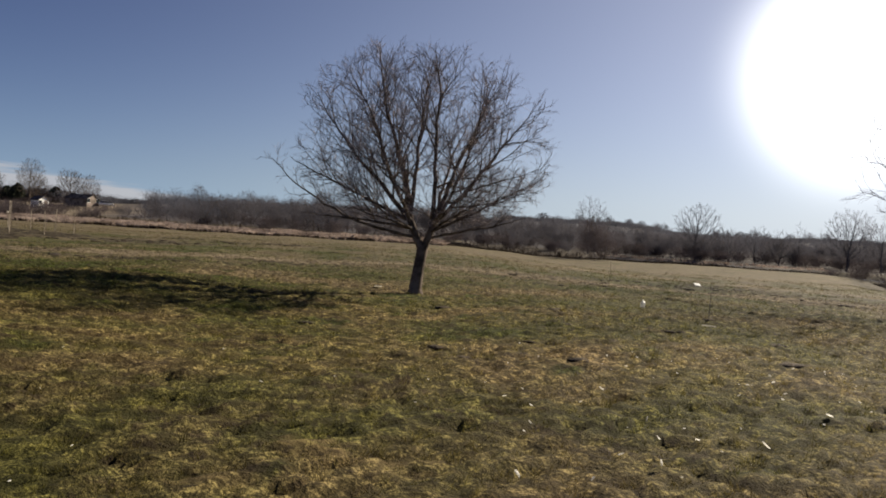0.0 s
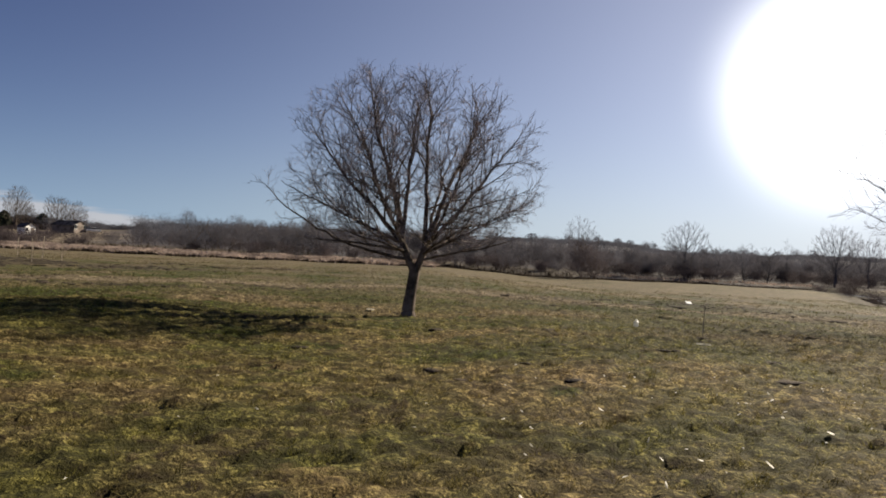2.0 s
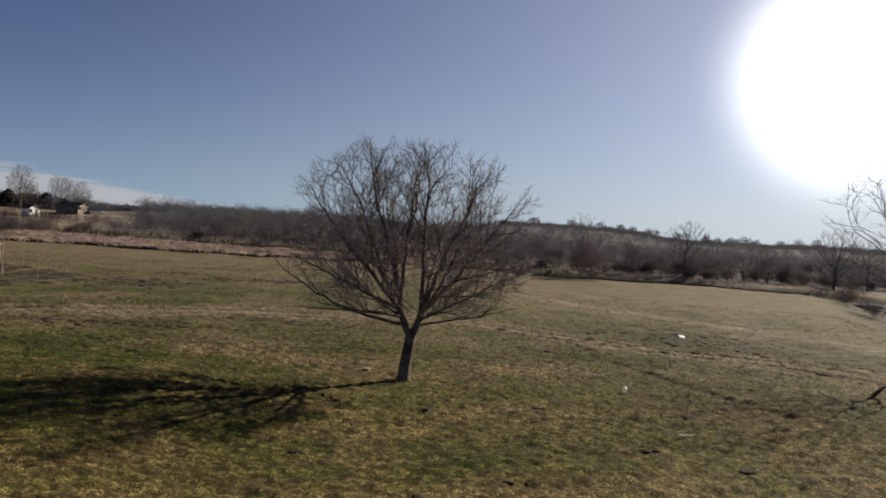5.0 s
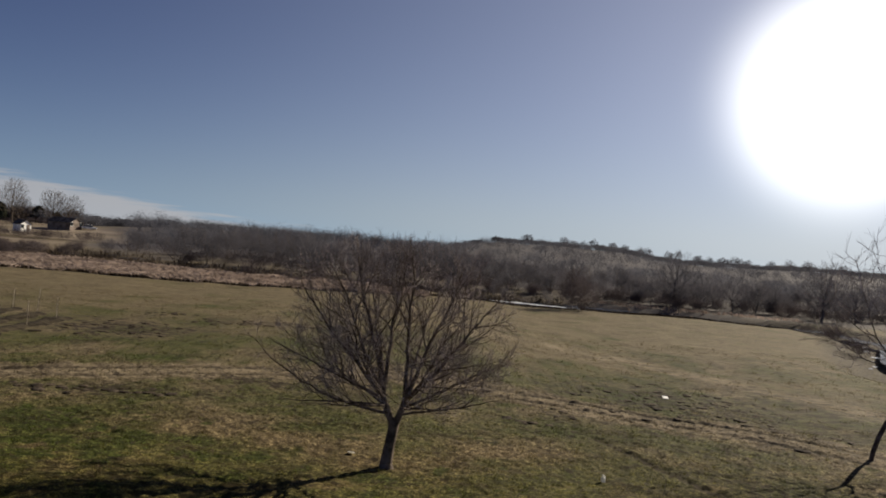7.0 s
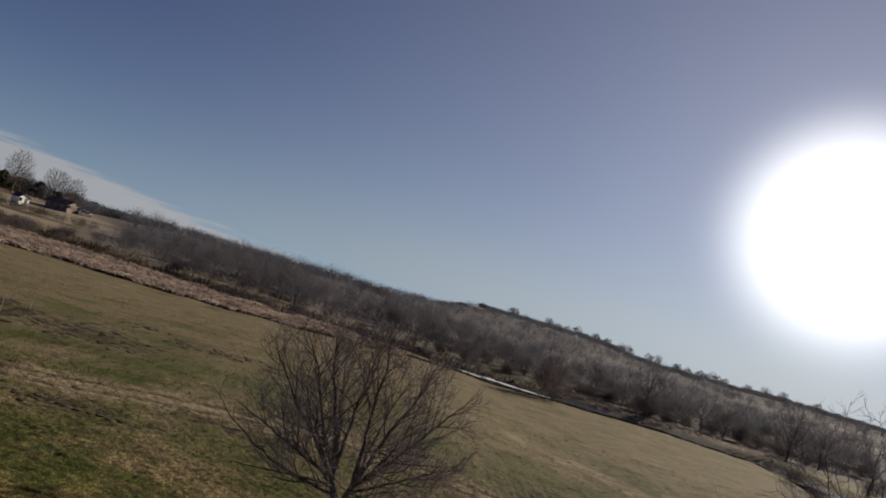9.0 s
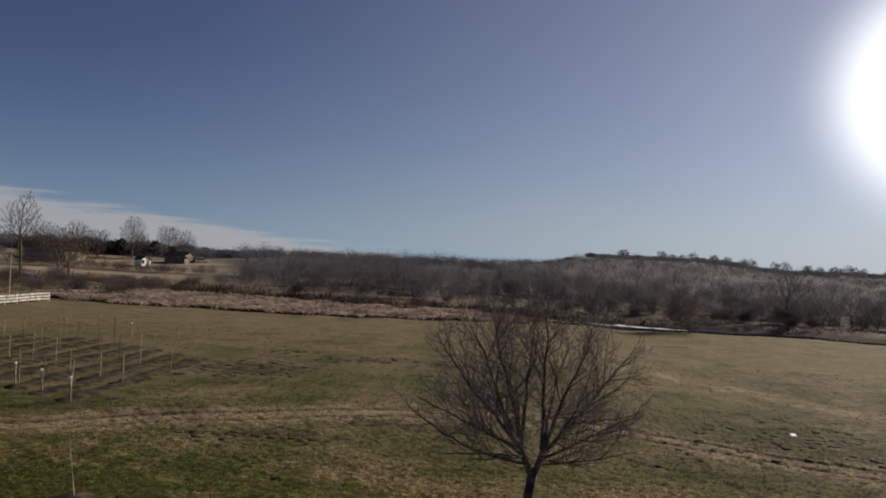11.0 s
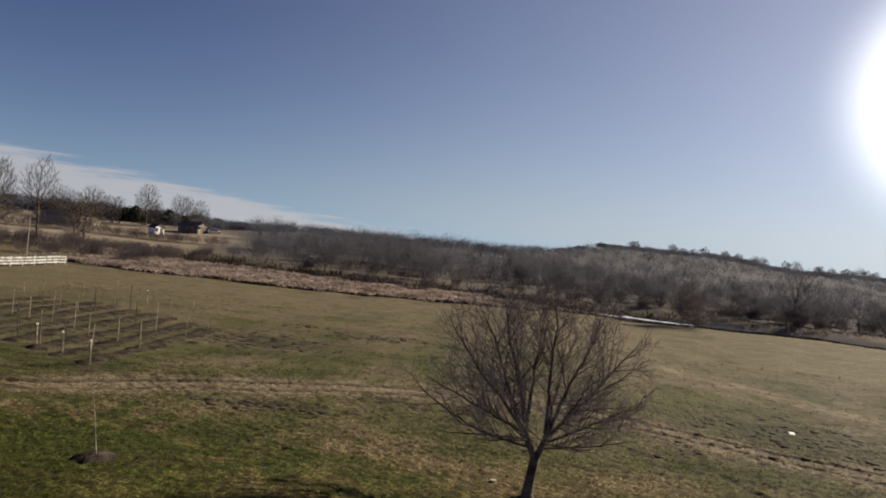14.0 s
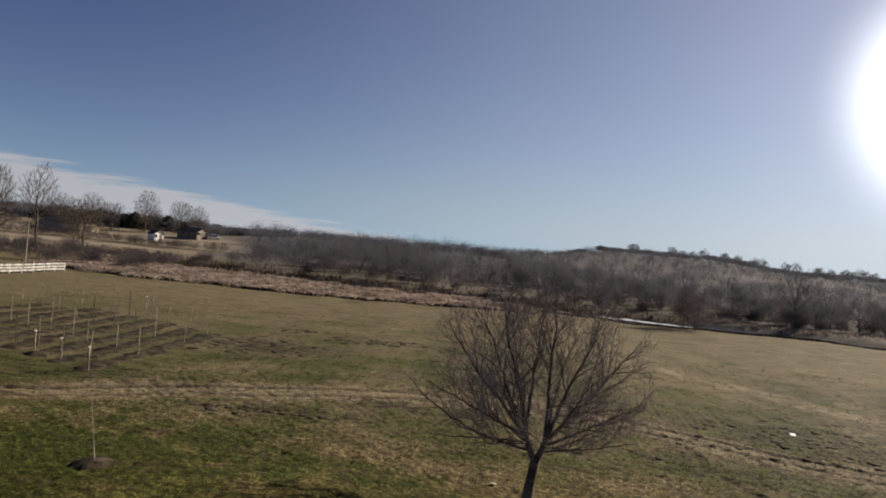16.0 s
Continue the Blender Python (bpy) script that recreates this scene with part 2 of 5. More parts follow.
def tubes(segs, sides):
    """Tapered tubes from rows of (p0, p1, r0, r1), as arrays of corners and quads."""
    a = np.array([(*s[0], *s[1], s[2], s[3]) for s in segs])
    p0, p1, r0, r1 = a[:, :3], a[:, 3:6], a[:, 6], a[:, 7]
    d = p1 - p0
    d /= np.linalg.norm(d, axis=1)[:, None] + 1e-9
    ref = np.where(np.abs(d[:, 2:]) > 0.9, (1.0, 0, 0), (0, 0, 1.0))
    u = np.cross(d, ref)
    u /= np.linalg.norm(u, axis=1)[:, None] + 1e-9
    v = np.cross(d, u)
    ang = np.arange(sides) * 2 * np.pi / sides
    ring = u[:, None] * np.cos(ang)[None, :, None] + v[:, None] * np.sin(ang)[None, :, None]
    low, top = p0[:, None] + ring * r0[:, None, None], p1[:, None] + ring * r1[:, None, None]
    verts = np.concatenate([low, top], 1).reshape(-1, 3)
    i = np.arange(sides)
    quad = np.stack([i, (i + 1) % sides, (i + 1) % sides + sides, i + sides], 1)
    faces = (np.arange(len(a))[:, None, None] * 2 * sides + quad).reshape(-1, 4)
    return verts, faces


def slivers(segs):
    """Flat tapered strips for the finest twigs."""
    a = np.array([(*s[0], *s[1], s[2], s[3]) for s in segs])
    p0, p1, r0, r1 = a[:, :3], a[:, 3:6], a[:, 6], a[:, 7]
    d = p1 - p0
    side = np.cross(d, np.random.default_rng(3).normal(size=d.shape))
    side /= np.linalg.norm(side, axis=1)[:, None] + 1e-9
    verts = np.stack([p0 - side * r0[:, None], p0 + side * r0[:, None], p1 + side * r1[:, None], p1 - side * r1[:, None]], 1).reshape(-1, 3)
    return verts, np.arange(len(verts)).reshape(-1, 4)


def joined(*pieces):
    verts, faces, base = [], [], 0
    for v, f in pieces:
        verts.append(v)
        faces.append(np.asarray(f) + base)
        base += len(v)
    return np.concatenate(verts), np.concatenate(faces)


def box(x0, y0, z0, x1, y1, z1):
    v = [(x, y, z) for z in (z0, z1) for x, y in ((x0, y0), (x1, y0), (x1, y1), (x0, y1))]
    f = [(3, 2, 1, 0), (4, 5, 6, 7), (0, 1, 5, 4), (1, 2, 6, 5), (2, 3, 7, 6), (3, 0, 4, 7)]
    return np.array(v, float), np.array(f)


def rounded(me, width, segments=2):
    bm = bmesh.new()
    bm.from_mesh(me)
    bmesh.ops.remove_doubles(bm, verts=bm.verts, dist=1e-5)
    bmesh.ops.bevel(bm, geom=bm.edges[:], offset=width, segments=segments, affect="EDGES")
    bm.to_mesh(me)
    bm.free()
    return me


# ---- ground ----
RIVER = np.array([(-110, 168), (-70, 142), (-35, 129), (-5, 128), (9, 127), (27, 129.5), (45, 130.5), (65, 120.5), (65, 103), (53, 84), (45, 67), (44.5, 44), (50, 10), (60, -40)], float)
TRACK = np.array([(-60, 17), (-40, 24), (-23.8, 32), (-18.8, 35.2), (-12.4, 38.4), (-7.4, 41), (-2, 41.8), (3.1, 40.6), (7.5, 38.8), (13, 36.5), (18.1, 32.8), (32, 28)], float)
FURROW = np.array([(7.0, 32), (8.3, 29.1), (9.3, 26.7), (10.2, 24.5)], float)  # a short rut that leaves the track
PATH = np.array([(3, 68), (10.7, 65.5), (16.6, 59.8), (19.4, 55.1), (21.7, 51.1), (27, 42)], float)  # a pale trodden line across the pasture


def away_from(line, x, y):
    """Distance of the points x, y from a line of straight stretches."""
    best = np.full(np.shape(x), 1e9)
    for (ax, ay), (bx, by) in zip(line[:-1], line[1:]):
        dx, dy = bx - ax, by - ay
        s = np.clip(((x - ax) * dx + (y - ay) * dy) / (dx * dx + dy * dy), 0, 1)
        best = np.minimum(best, np.hypot(x - ax - s * dx, y - ay - s * dy))
    return best


def ease(a, b, x):
    s = np.clip((np.asarray(x, float) - a) / (b - a), 0, 1)
    return s * s * (3 - 2 * s)


def waves(x, y, seed, scale, count=14):
    """Smooth uneven relief from waves in random directions."""
    r = np.random.default_rng(seed)
    out = np.zeros(np.shape(x))
    for _ in range(count):
        a, k = r.uniform(0, 6.28), r.uniform(0.6, 1.7) / scale
        out = out + np.sin((x * math.cos(a) + y * math.sin(a)) * k * 6.28 + r.uniform(0, 6.28))
    return out / math.sqrt(count)


def height(x, y):
    x, y = np.asarray(x, float), np.asarray(y, float)
    z = 0.05 * waves(x, y, 1, 11.0) + 0.008 * waves(x, y, 2, 2.3) * ease(75, 50, y)
    z = z - 0.25 * ease(70, 100, y) * ease(160, 125, y)
    z = z - 1.0 * ease(-2, 18, x) * ease(18, 80, y) * ease(190, 145, y)
    z = z + 0.34 * ease(-4, -9, x) * ease(-17, -12, x) * ease(28, 22, y) * ease(2, 9, y)
    near_hill = ease(165, 300, y) * (5.2 - 2.2 * ease(-85, -125, x))
    bearing = x / np.maximum(y, 1.0)
    far_hill = ease(165, 900, y) * (8.0 + 10.0 * ease(0.02, 0.11, bearing) - 8.0 * ease(0.24, 0.34, bearing) + 3.5 * ease(0.42, 0.52, bearing))
    right = ease(-30, 20, x)
    hill = near_hill * (1 - right) + far_hill * right
    z = z + hill + 0.5 * waves(x, y, 3, 70.0) * ease(120, 240, y)
    z = z - 60.0 * ease(950, 2600, y) - 45.0 * ease(800, 2200, np.abs(x))
    bed = away_from(RIVER, x, y)
    z = z - 1.25 * ease(9.0, 3.0, bed)
    ruts = np.abs(away_from(TRACK, x, y) - 0.8)
    return z - 0.08 * ease(0.4, 0.1, ruts) - 0.06 * ease(0.35, 0.08, away_from(FURROW, x, y))


# the reeds' near edge
REED_X, REED_Y = (-67, -55, -43, -33, -23, -12, -4), (100.5, 97.5, 98, 97, 99, 102, 106)

# where the pasture is lush (+) or dry (-), and where soil shows: place, reach, how lush, how bare
# lush patches at the left also darken the turf in place of lens vignetting
PATCHES = ((-17, 22, 10, 6, 1.3, 0), (-8, 18, 4, 3, 0.6, 0), (-32, 32, 9, 5, 1.2, 0), (12, 33, 8, 4, 0.2, 0.45), (21, 45, 10, 9, 0.0, 0.6), (-18, 25, 6, 3, 1.0, 0), (-15, 29, 4, 1.6, 0.9, 0), (-8, 27, 3.5, 1.5, 1.0, 0), (-12, 42, 7, 1.0, 1.0, 0), (-21, 45.5, 4, 1.5, 0.9, 0),
           (-26, 36.5, 4, 1.5, 0.7, 0), (0.3, 28.8, 1.8, 1.2, 1.0, 0), (12, 46, 5, 3, 0.7, 0), (13, 41, 3, 3, 0.6, 0.1), (-19.5, 51, 6.5, 4.5, -0.2, 1.0), (-12.5, 33.6, 3.2, 1.0, 0.2, 0.9), (-20, 37, 6, 2.4, 0.7, 0.5), (-9, 34.5, 3, 1.2, 0.6, 0.4), (-13, 27, 6, 2.6, 0.9, 0),
           (-7, 38.2, 3.5, 1.8, -0.7, 0.85), (-6.4, 29.8, 1.4, 0.9, -0.6, 0.6), (-4.4, 28.6, 2.2, 1.1, -1.2, 0), (-5.4, 31.2, 2.5, 0.8, -1.2, 0), (2.4, 29.2, 2.4, 1.0, -1.0, 0.1),
           (11.5, 59, 5, 2.5, -1.0, 0), (9.5, 36.3, 5, 1.6, -0.4, 0.4), (18, 50, 4, 3, -0.3, 0.3), (-35, 84, 16, 7, -0.6, 0), (-33, 47, 11, 9, -0.2, 0.35),
           (-2.5, 46, 6, 3, -0.2, 0.45), (-12, 59, 5, 1.8, -0.3, 0.9), (-14, 47, 5, 2, 0.6, 0), (-5, 52, 7, 4, 0.5, 0), (-16, 70, 10, 5, 0.3, 0), (1.5, 18.5, 2.6, 3.0, 0.9, 0), (-1.2, 23.0, 2.5, 2.0, 0.7, 0), (-3.0, 14.5, 1.8, 2.0, -0.5, 0.15), (1.2, 14.2, 1.2, 1.0, -0.4, 0.35), (17, 42, 13, 9, 0.45, 0.75), (24, 62, 12, 10, 0.4, 0.5), (10, 27, 6, 4, 0.5, 0.4))


def patchy(x, y):
    """How lush and how bare the pasture is at the points x, y."""
    bend = 1 + 0.28 * waves(x, y, 31, 2.6) + 0.2 * waves(x, y, 32, 0.9)
    lush, bare = 0.55 * waves(x, y, 33, 8.0) + 0.32 * waves(x, y, 34, 2.6), np.zeros(np.shape(x))
    for px, py, rx, ry, green, soil in PATCHES:
        near = ease(1.35, 0.35, np.hypot((x - px) / rx, (y - py) / ry) * bend)
        lush = lush + green * near
        bare = np.maximum(bare, soil * near)
    way = away_from(TRACK, x, y)
    trod = ease(2.8, 1.0, away_from(PATH, x, y) * bend)
    return lush - 2.6 * ease(2.6, 1.0, way * bend) - 2.0 * trod, bare


def ground_z(x, y):
    return float(height(np.array([x]), np.array([y]))[0])


def steps(lo, hi, fine, reach_lo, reach_hi, grow=1.16):
    mid = list(np.arange(lo, hi, fine))
    s, p = fine, lo
    low = []
    while p > reach_lo:
        s *= grow
        p -= s
        low.append(p)
    s, p = fine, mid[-1]
    top = []
    while p < reach_hi:
        s *= grow if p > 200 or s < 1.8 else 1.0
        p += s
        top.append(p)
    return np.array(low[::-1] + mid + top)


def build_ground():
    xs, ys = steps(-20, 18, 0.11, -3000, 3000), steps(5, 40, 0.11, -2500, 4500)
    gx, gy = np.meshgrid(xs, ys)
    near = ease(60, 40, gy) * ease(-40, -25, gx) * ease(32, 20, gx)
    z = height(gx, gy) + near * (0.014 * waves(gx, gy, 5, 1.1, 24) + 0.02 * waves(gx, gy, 6, 0.42, 24) + 0.02 * np.random.default_rng(4).normal(size=gx.shape))
    verts = np.stack([gx, gy, z], -1).reshape(-1, 3)
    nx = len(xs)
    i = (np.arange(len(ys) - 1)[:, None] * nx + np.arange(nx - 1)).ravel()
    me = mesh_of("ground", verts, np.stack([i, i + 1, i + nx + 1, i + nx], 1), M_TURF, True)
    lush, bare = patchy(gx, gy)
    rut = ease(0.42, 0.1, np.abs(away_from(TRACK, gx, gy) - 0.85)) * np.clip(0.85 + 0.4 * waves(gx, gy, 36, 5.0), 0.25, 1)
    rut = np.maximum(rut, 0.9 * ease(0.3, 0.08, away_from(FURROW, gx, gy)))
    wear = rut + 0.9 * ease(9.5, 6.0, away_from(RIVER, gx, gy)) * ease(20, 40, gy)
    wild = waves(gx, gy, 37, 9.0)
    bank_side = ease(-62, -54, gx + (gy - 118) * 0.38)
    right_bank = ease(22, 34, gx)
    open_bank = (1 - 0.6 * right_bank) * ease(122, 134, gy - 8 * ease(-12, 6, gx)) * ease(184, 160, gy) * bank_side
    litter = np.maximum(np.maximum(ease(154, 172, gy + 5 * wild), 0.8 * right_bank * ease(127, 136, gy)) * bank_side, open_bank * np.clip(0.45 + 0.4 * waves(gx, gy, 38, 5.0), 0, 1))
    lush = lush - (0.9 + 0.6 * wild) * open_bank
    hedge_line = np.maximum(ease(6, 2, np.abs(gy - 192)), ease(9, 4, np.abs(gy - 250)))
    stubble = ease(-70, -82, gx + (gy - 150) * 0.2) * ease(134, 141, gy) * (1 - 0.85 * hedge_line) * np.clip(0.7 + 0.25 * wild, 0, 1)
    fen = gy - np.interp(gx, REED_X, REED_Y)
    stubble = np.maximum(stubble, 0.85 * ease(-0.3, 0.5, fen) * ease(20, 12, fen) * ease(-76, -70, gx) * ease(0, -5, gx))
    for name, field in (("wear", np.clip(wear, 0, 1)), ("scuff", bare), ("lush", lush), ("litter", litter), ("stubble", stubble)):
        me.attributes.new(name, "FLOAT", "POINT").data.foreach_set("value", field.astype(np.float32).ravel())
    tagged(new("ground", me), "rough winter pasture of green and straw grass", "ground", kind="structure")


build_ground()


def build_river():
    """A ribbon of still water that lies in the river bed."""
    pts = []
    for a, b in zip(RIVER[:-1], RIVER[1:]):
        pts += [a + (b - a) * s for s in np.linspace(0, 1, 8)[:-1]]
    pts = np.array(pts)[26:]
    d = np.gradient(pts, axis=0)
    side = np.stack([-d[:, 1], d[:, 0]], 1) / np.linalg.norm(d, axis=1)[:, None]
    wide = (6.5 - 4.9 * ease(27, 40, pts[:, 0]))[:, None]
    verts = np.concatenate([np.c_[pts - side * wide, np.full(len(pts), -1.72)], np.c_[pts + side * wide, np.full(len(pts), -1.72)]])
    n = len(pts)
    i = np.arange(n - 1)
    tagged(new("water", mesh_of("water", verts, np.stack([i, i + n, i + n + 1, i + 1], 1)[:, ::-1], M_WATER)), "still river water between low banks", "river", kind="structure")


build_river()


def ice_glint_sheet(x, y, wide, deep, seed):
    r = np.random.default_rng(seed)
    n = 22
    edge = []
    for k in range(n):
        a = k / n * 6.283
        q = r.uniform(0.7, 1.15)
        edge.append((x + math.cos(a) * wide * q, y + math.sin(a) * deep * q))
    verts = [(x, y, -1.705)] + [(a, b, -1.705) for a, b in edge] + [(a, b, -1.75) for a, b in edge]
    tri = [(0, 1 + k, 1 + (k + 1) % n) for k in range(n)]
    tri += [(1 + k, 1 + n + k, 1 + n + (k + 1) % n) for k in range(n)] + [(1 + k, 1 + n + (k + 1) % n, 1 + (k + 1) % n) for k in range(n)]
    tagged(new("ice_glint_sheet", mesh_of("ice_glint_sheet", verts, tri, M_ICE_GLINT)), "thin pale sheet for the river's ice and, at the bend, its sun glints", "ice", "ice on the river")


# small sheets past x = 30 stand in for sun glints on the water
for k, (x, y, wide, deep) in enumerate(((4.6, 131.1, 1.4, 1.6), (8.2, 131.5, 2.0, 2.4), (12.4, 130.6, 2.6, 1.9), (16.4, 131.3, 1.2, 1.8), (19.3, 129.9, 2.0, 1.6), (23.0, 129.3, 1.3, 1.2), (26.2, 128.2, 1.6, 1.0), (45.7, 68.7, 0.4, 0.7), (46.6, 70.3, 0.5, 0.5), (47.9, 74.8, 0.5, 0.8), (51.8, 81.4, 0.5, 0.5), (53.5, 84.2, 0.7, 0.5), (57.9, 92.0, 0.8, 0.7), (61.2, 97.5, 0.6, 0.8), (45.9, 77.1, 0.5, 0.4), (47.5, 79.1, 0.4, 0.5), (50.1, 83.7, 0.6, 0.5), (53.2, 88.2, 0.9, 0.6), (56.2, 94.8, 0.8, 0.9), (59.2, 100.3, 1.0, 0.7))):
    ice_glint_sheet(x, y, wide * (0.5 if x > 30 else 1.15), deep * (0.6 if x > 30 else 1.3), 200 + k)

# ---- trees ----


def unit(v):
    return v / (np.linalg.norm(v) + 1e-9)


def off_axis(r, d, degrees):
    """A direction that leaves d by that many degrees, to a random side."""
    s = unit(np.cross(d, r.normal(size=3)))
    a = radians(degrees)
    return unit(d * math.cos(a) + s * math.sin(a))


def branch(r, start, d, length, r0, r1, bits, wander=0.12, lift=0.1):
    """A crooked branch as a row of tapered bits; returns its points, directions and bits."""
    step, p, rows, pts = length / bits, np.array(start, float), [], []
    for i in range(bits):
        d = unit(d + r.normal(size=3) * wander + np.array((0, 0, lift)))
        q = p + d * step
        rows.append((p, q, r0 + (r1 - r0) * i / bits, r0 + (r1 - r0) * (i + 1) / bits))
        pts.append((q, d, (i + 1) / bits))
        p = q
    return pts, rows


def reach(p, d, centre, radii):
    """How far one can go from p along d before leaving the crown's ellipsoid."""
    o, v = (p - centre) / radii, d / radii
    a, b, c = v @ v, 2 * o @ v, o @ o - 1
    disc = b * b - 4 * a * c
    return max(0.0, (-b + math.sqrt(disc)) / (2 * a)) if disc > 0 else 0.0


def bare_tree(r, height_m, spread, trunk_h, trunk_r, stems, boughs, twigs, fine, thin=0.005):
    """A leafless tree: wood (trunk, stems and boughs) and twigs, as two lists of bits."""
    centre = np.array((0, 0, trunk_h * 0.75 + (height_m - trunk_h * 0.75) * 0.5))
    radii = np.array((spread, spread * 0.97, (height_m - trunk_h * 0.75) * 0.5))
    wood, thin_bits = [], []
    pts, rows = branch(r, (0, 0, -0.15), np.array((0, 0, 1.0)), trunk_h + 0.15, trunk_r, trunk_r * 0.72, 5, 0.035, 0.1)
    wood += rows
    wood.append((np.array((0, 0, -0.15)), np.array((0, 0, 0.22)), trunk_r * 1.45, trunk_r * 0.98))
    top = pts[-1][0]
    mains = []
    for k in range(stems):
        az = 6.283 * (k + r.uniform(-0.3, 0.3)) / stems
        out = r.uniform(28, 68) if k % 3 else r.uniform(4, 26)
        d = np.array((math.sin(radians(out)) * math.cos(az), math.sin(radians(out)) * math.sin(az), math.cos(radians(out))))
        start = top - np.array((0, 0, r.uniform(0, 0.25) * trunk_h))
        mains.append((start, d, trunk_r * r.uniform(0.2, 0.36), 0.02))
    for start, d, rad, lift in mains:
        length = max(0.5, reach(start, unit(d + np.array((0, 0, 0.12))), centre, radii)) * r.uniform(0.88, 1.0)
        pts, rows = branch(r, start, d, length, rad, thin * 2.2, 9, 0.1, lift)
        wood += rows
        sprout(r, pts, boughs, twigs, fine, length * 0.42, rad * 0.42, thin, wood, thin_bits, centre, radii)
    return wood, thin_bits


def sprout(r, pts, boughs, twigs, fine, length, rad, thin, wood, thin_bits, centre, radii):
    """Boughs along a stem, twigs along the boughs, and the finest twigs along those."""
    for _ in range(boughs):
        p, d, s = pts[int(r.uniform(0.15, 1.0) * len(pts) - 1e-6)]
        b = off_axis(r, d, r.uniform(28, 52))
        n = length * (1.15 - 0.65 * s) * r.uniform(0.6, 1.15)
        if centre is not None:
            n = min(n, reach(p, b, centre, radii) + 0.12)
        if n < 0.12:
            continue
        bp, rows = branch(r, p, b, n, max(rad * (1.1 - 0.7 * s), thin * 1.6), thin * 1.2, 4, 0.16, 0.11)
        wood += rows
        for _ in range(twigs):
            q, e, u = bp[int(r.uniform(0, 1) * len(bp))]
            t = off_axis(r, e, r.uniform(22, 50))
            m = n * (0.75 - 0.3 * u) * r.uniform(0.45, 1.0)
            if centre is not None:
                m = min(m, reach(q, t, centre, radii * 1.03) + 0.1)
            tp, rows = branch(r, q, t, max(m, 0.1), thin * 1.3, thin * 0.7, 2, 0.14, 0.12)
            thin_bits += rows
            for _ in range(fine):
                o, g, _u = tp[int(r.uniform(0, 1) * len(tp))]
                h = off_axis(r, g, r.uniform(20, 48))
                thin_bits.append((o, o + unit(h + np.array((0, 0, 0.15))) * max(m * r.uniform(0.3, 0.7), 0.08), thin * 0.8, thin * 0.45))


def plant(name, label, wood, bits, at, sides=7, twig_sides=3, group="", turn=0.0, bark=M_BARK, twig=M_TWIG):
    tree = thing(name, label, "tree", at, turn, group)
    part("trunk", mesh_of("trunk", *tubes(wood, sides), bark, True), tree)
    part("crown", mesh_of("crown", *(tubes(bits, twig_sides) if twig_sides else slivers(bits)), twig), tree)
    return tree


def colonise(r, nodes, parents, food, step, far, kill, pull, rounds, heart=(0, 0, 2.0), straight=0.3):
    """Grows a tree's skeleton from nodes towards points of food, each of which draws the nearest node and goes once it is reached."""
    pos, par, kids = [np.array(p, float) for p in nodes], list(parents), {}
    arr = np.array(pos)
    gap = np.linalg.norm(food[:, None] - arr[None], axis=2)
    near, dist = gap.argmin(1), gap.min(1)
    alive = np.ones(len(food), bool)
    for _ in range(rounds):
        use = np.where(alive & (dist < far))[0]
        if len(use) == 0:
            break
        way_to = (food[use] - arr[near[use]]) / (dist[use, None] + 1e-9)
        total = np.zeros((len(pos), 3))
        np.add.at(total, near[use], way_to)
        fresh = []
        for i in np.unique(near[use]):
            d = unit(unit(total[i]) + np.array(pull) + straight * unit(pos[i] - pos[par[i]]) + straight * unit(pos[i] - np.array(heart)) + r.normal(size=3) * 0.11)
            q = pos[i] + d * step
            if any(np.linalg.norm(q - pos[c]) < step * 0.45 for c in kids.get(i, ())) or len(kids.get(i, ())) > 2:
                continue
            kids.setdefault(i, []).append(len(pos))
            fresh.append(len(pos))
            pos.append(q)
            par.append(int(i))
        if not fresh:
            break
        arr = np.array(pos)
        for k in range(0, len(fresh), 400):
            chunk = np.array(fresh[k:k + 400])
            gap = np.linalg.norm(food[:, None] - arr[chunk][None], axis=2)
            best = gap.argmin(1)
            low = gap[np.arange(len(food)), best]
            better = low < dist
            near[better], dist[better] = chunk[best[better]], low[better]
        alive &= dist > kill
    return np.array(pos), np.array(par)


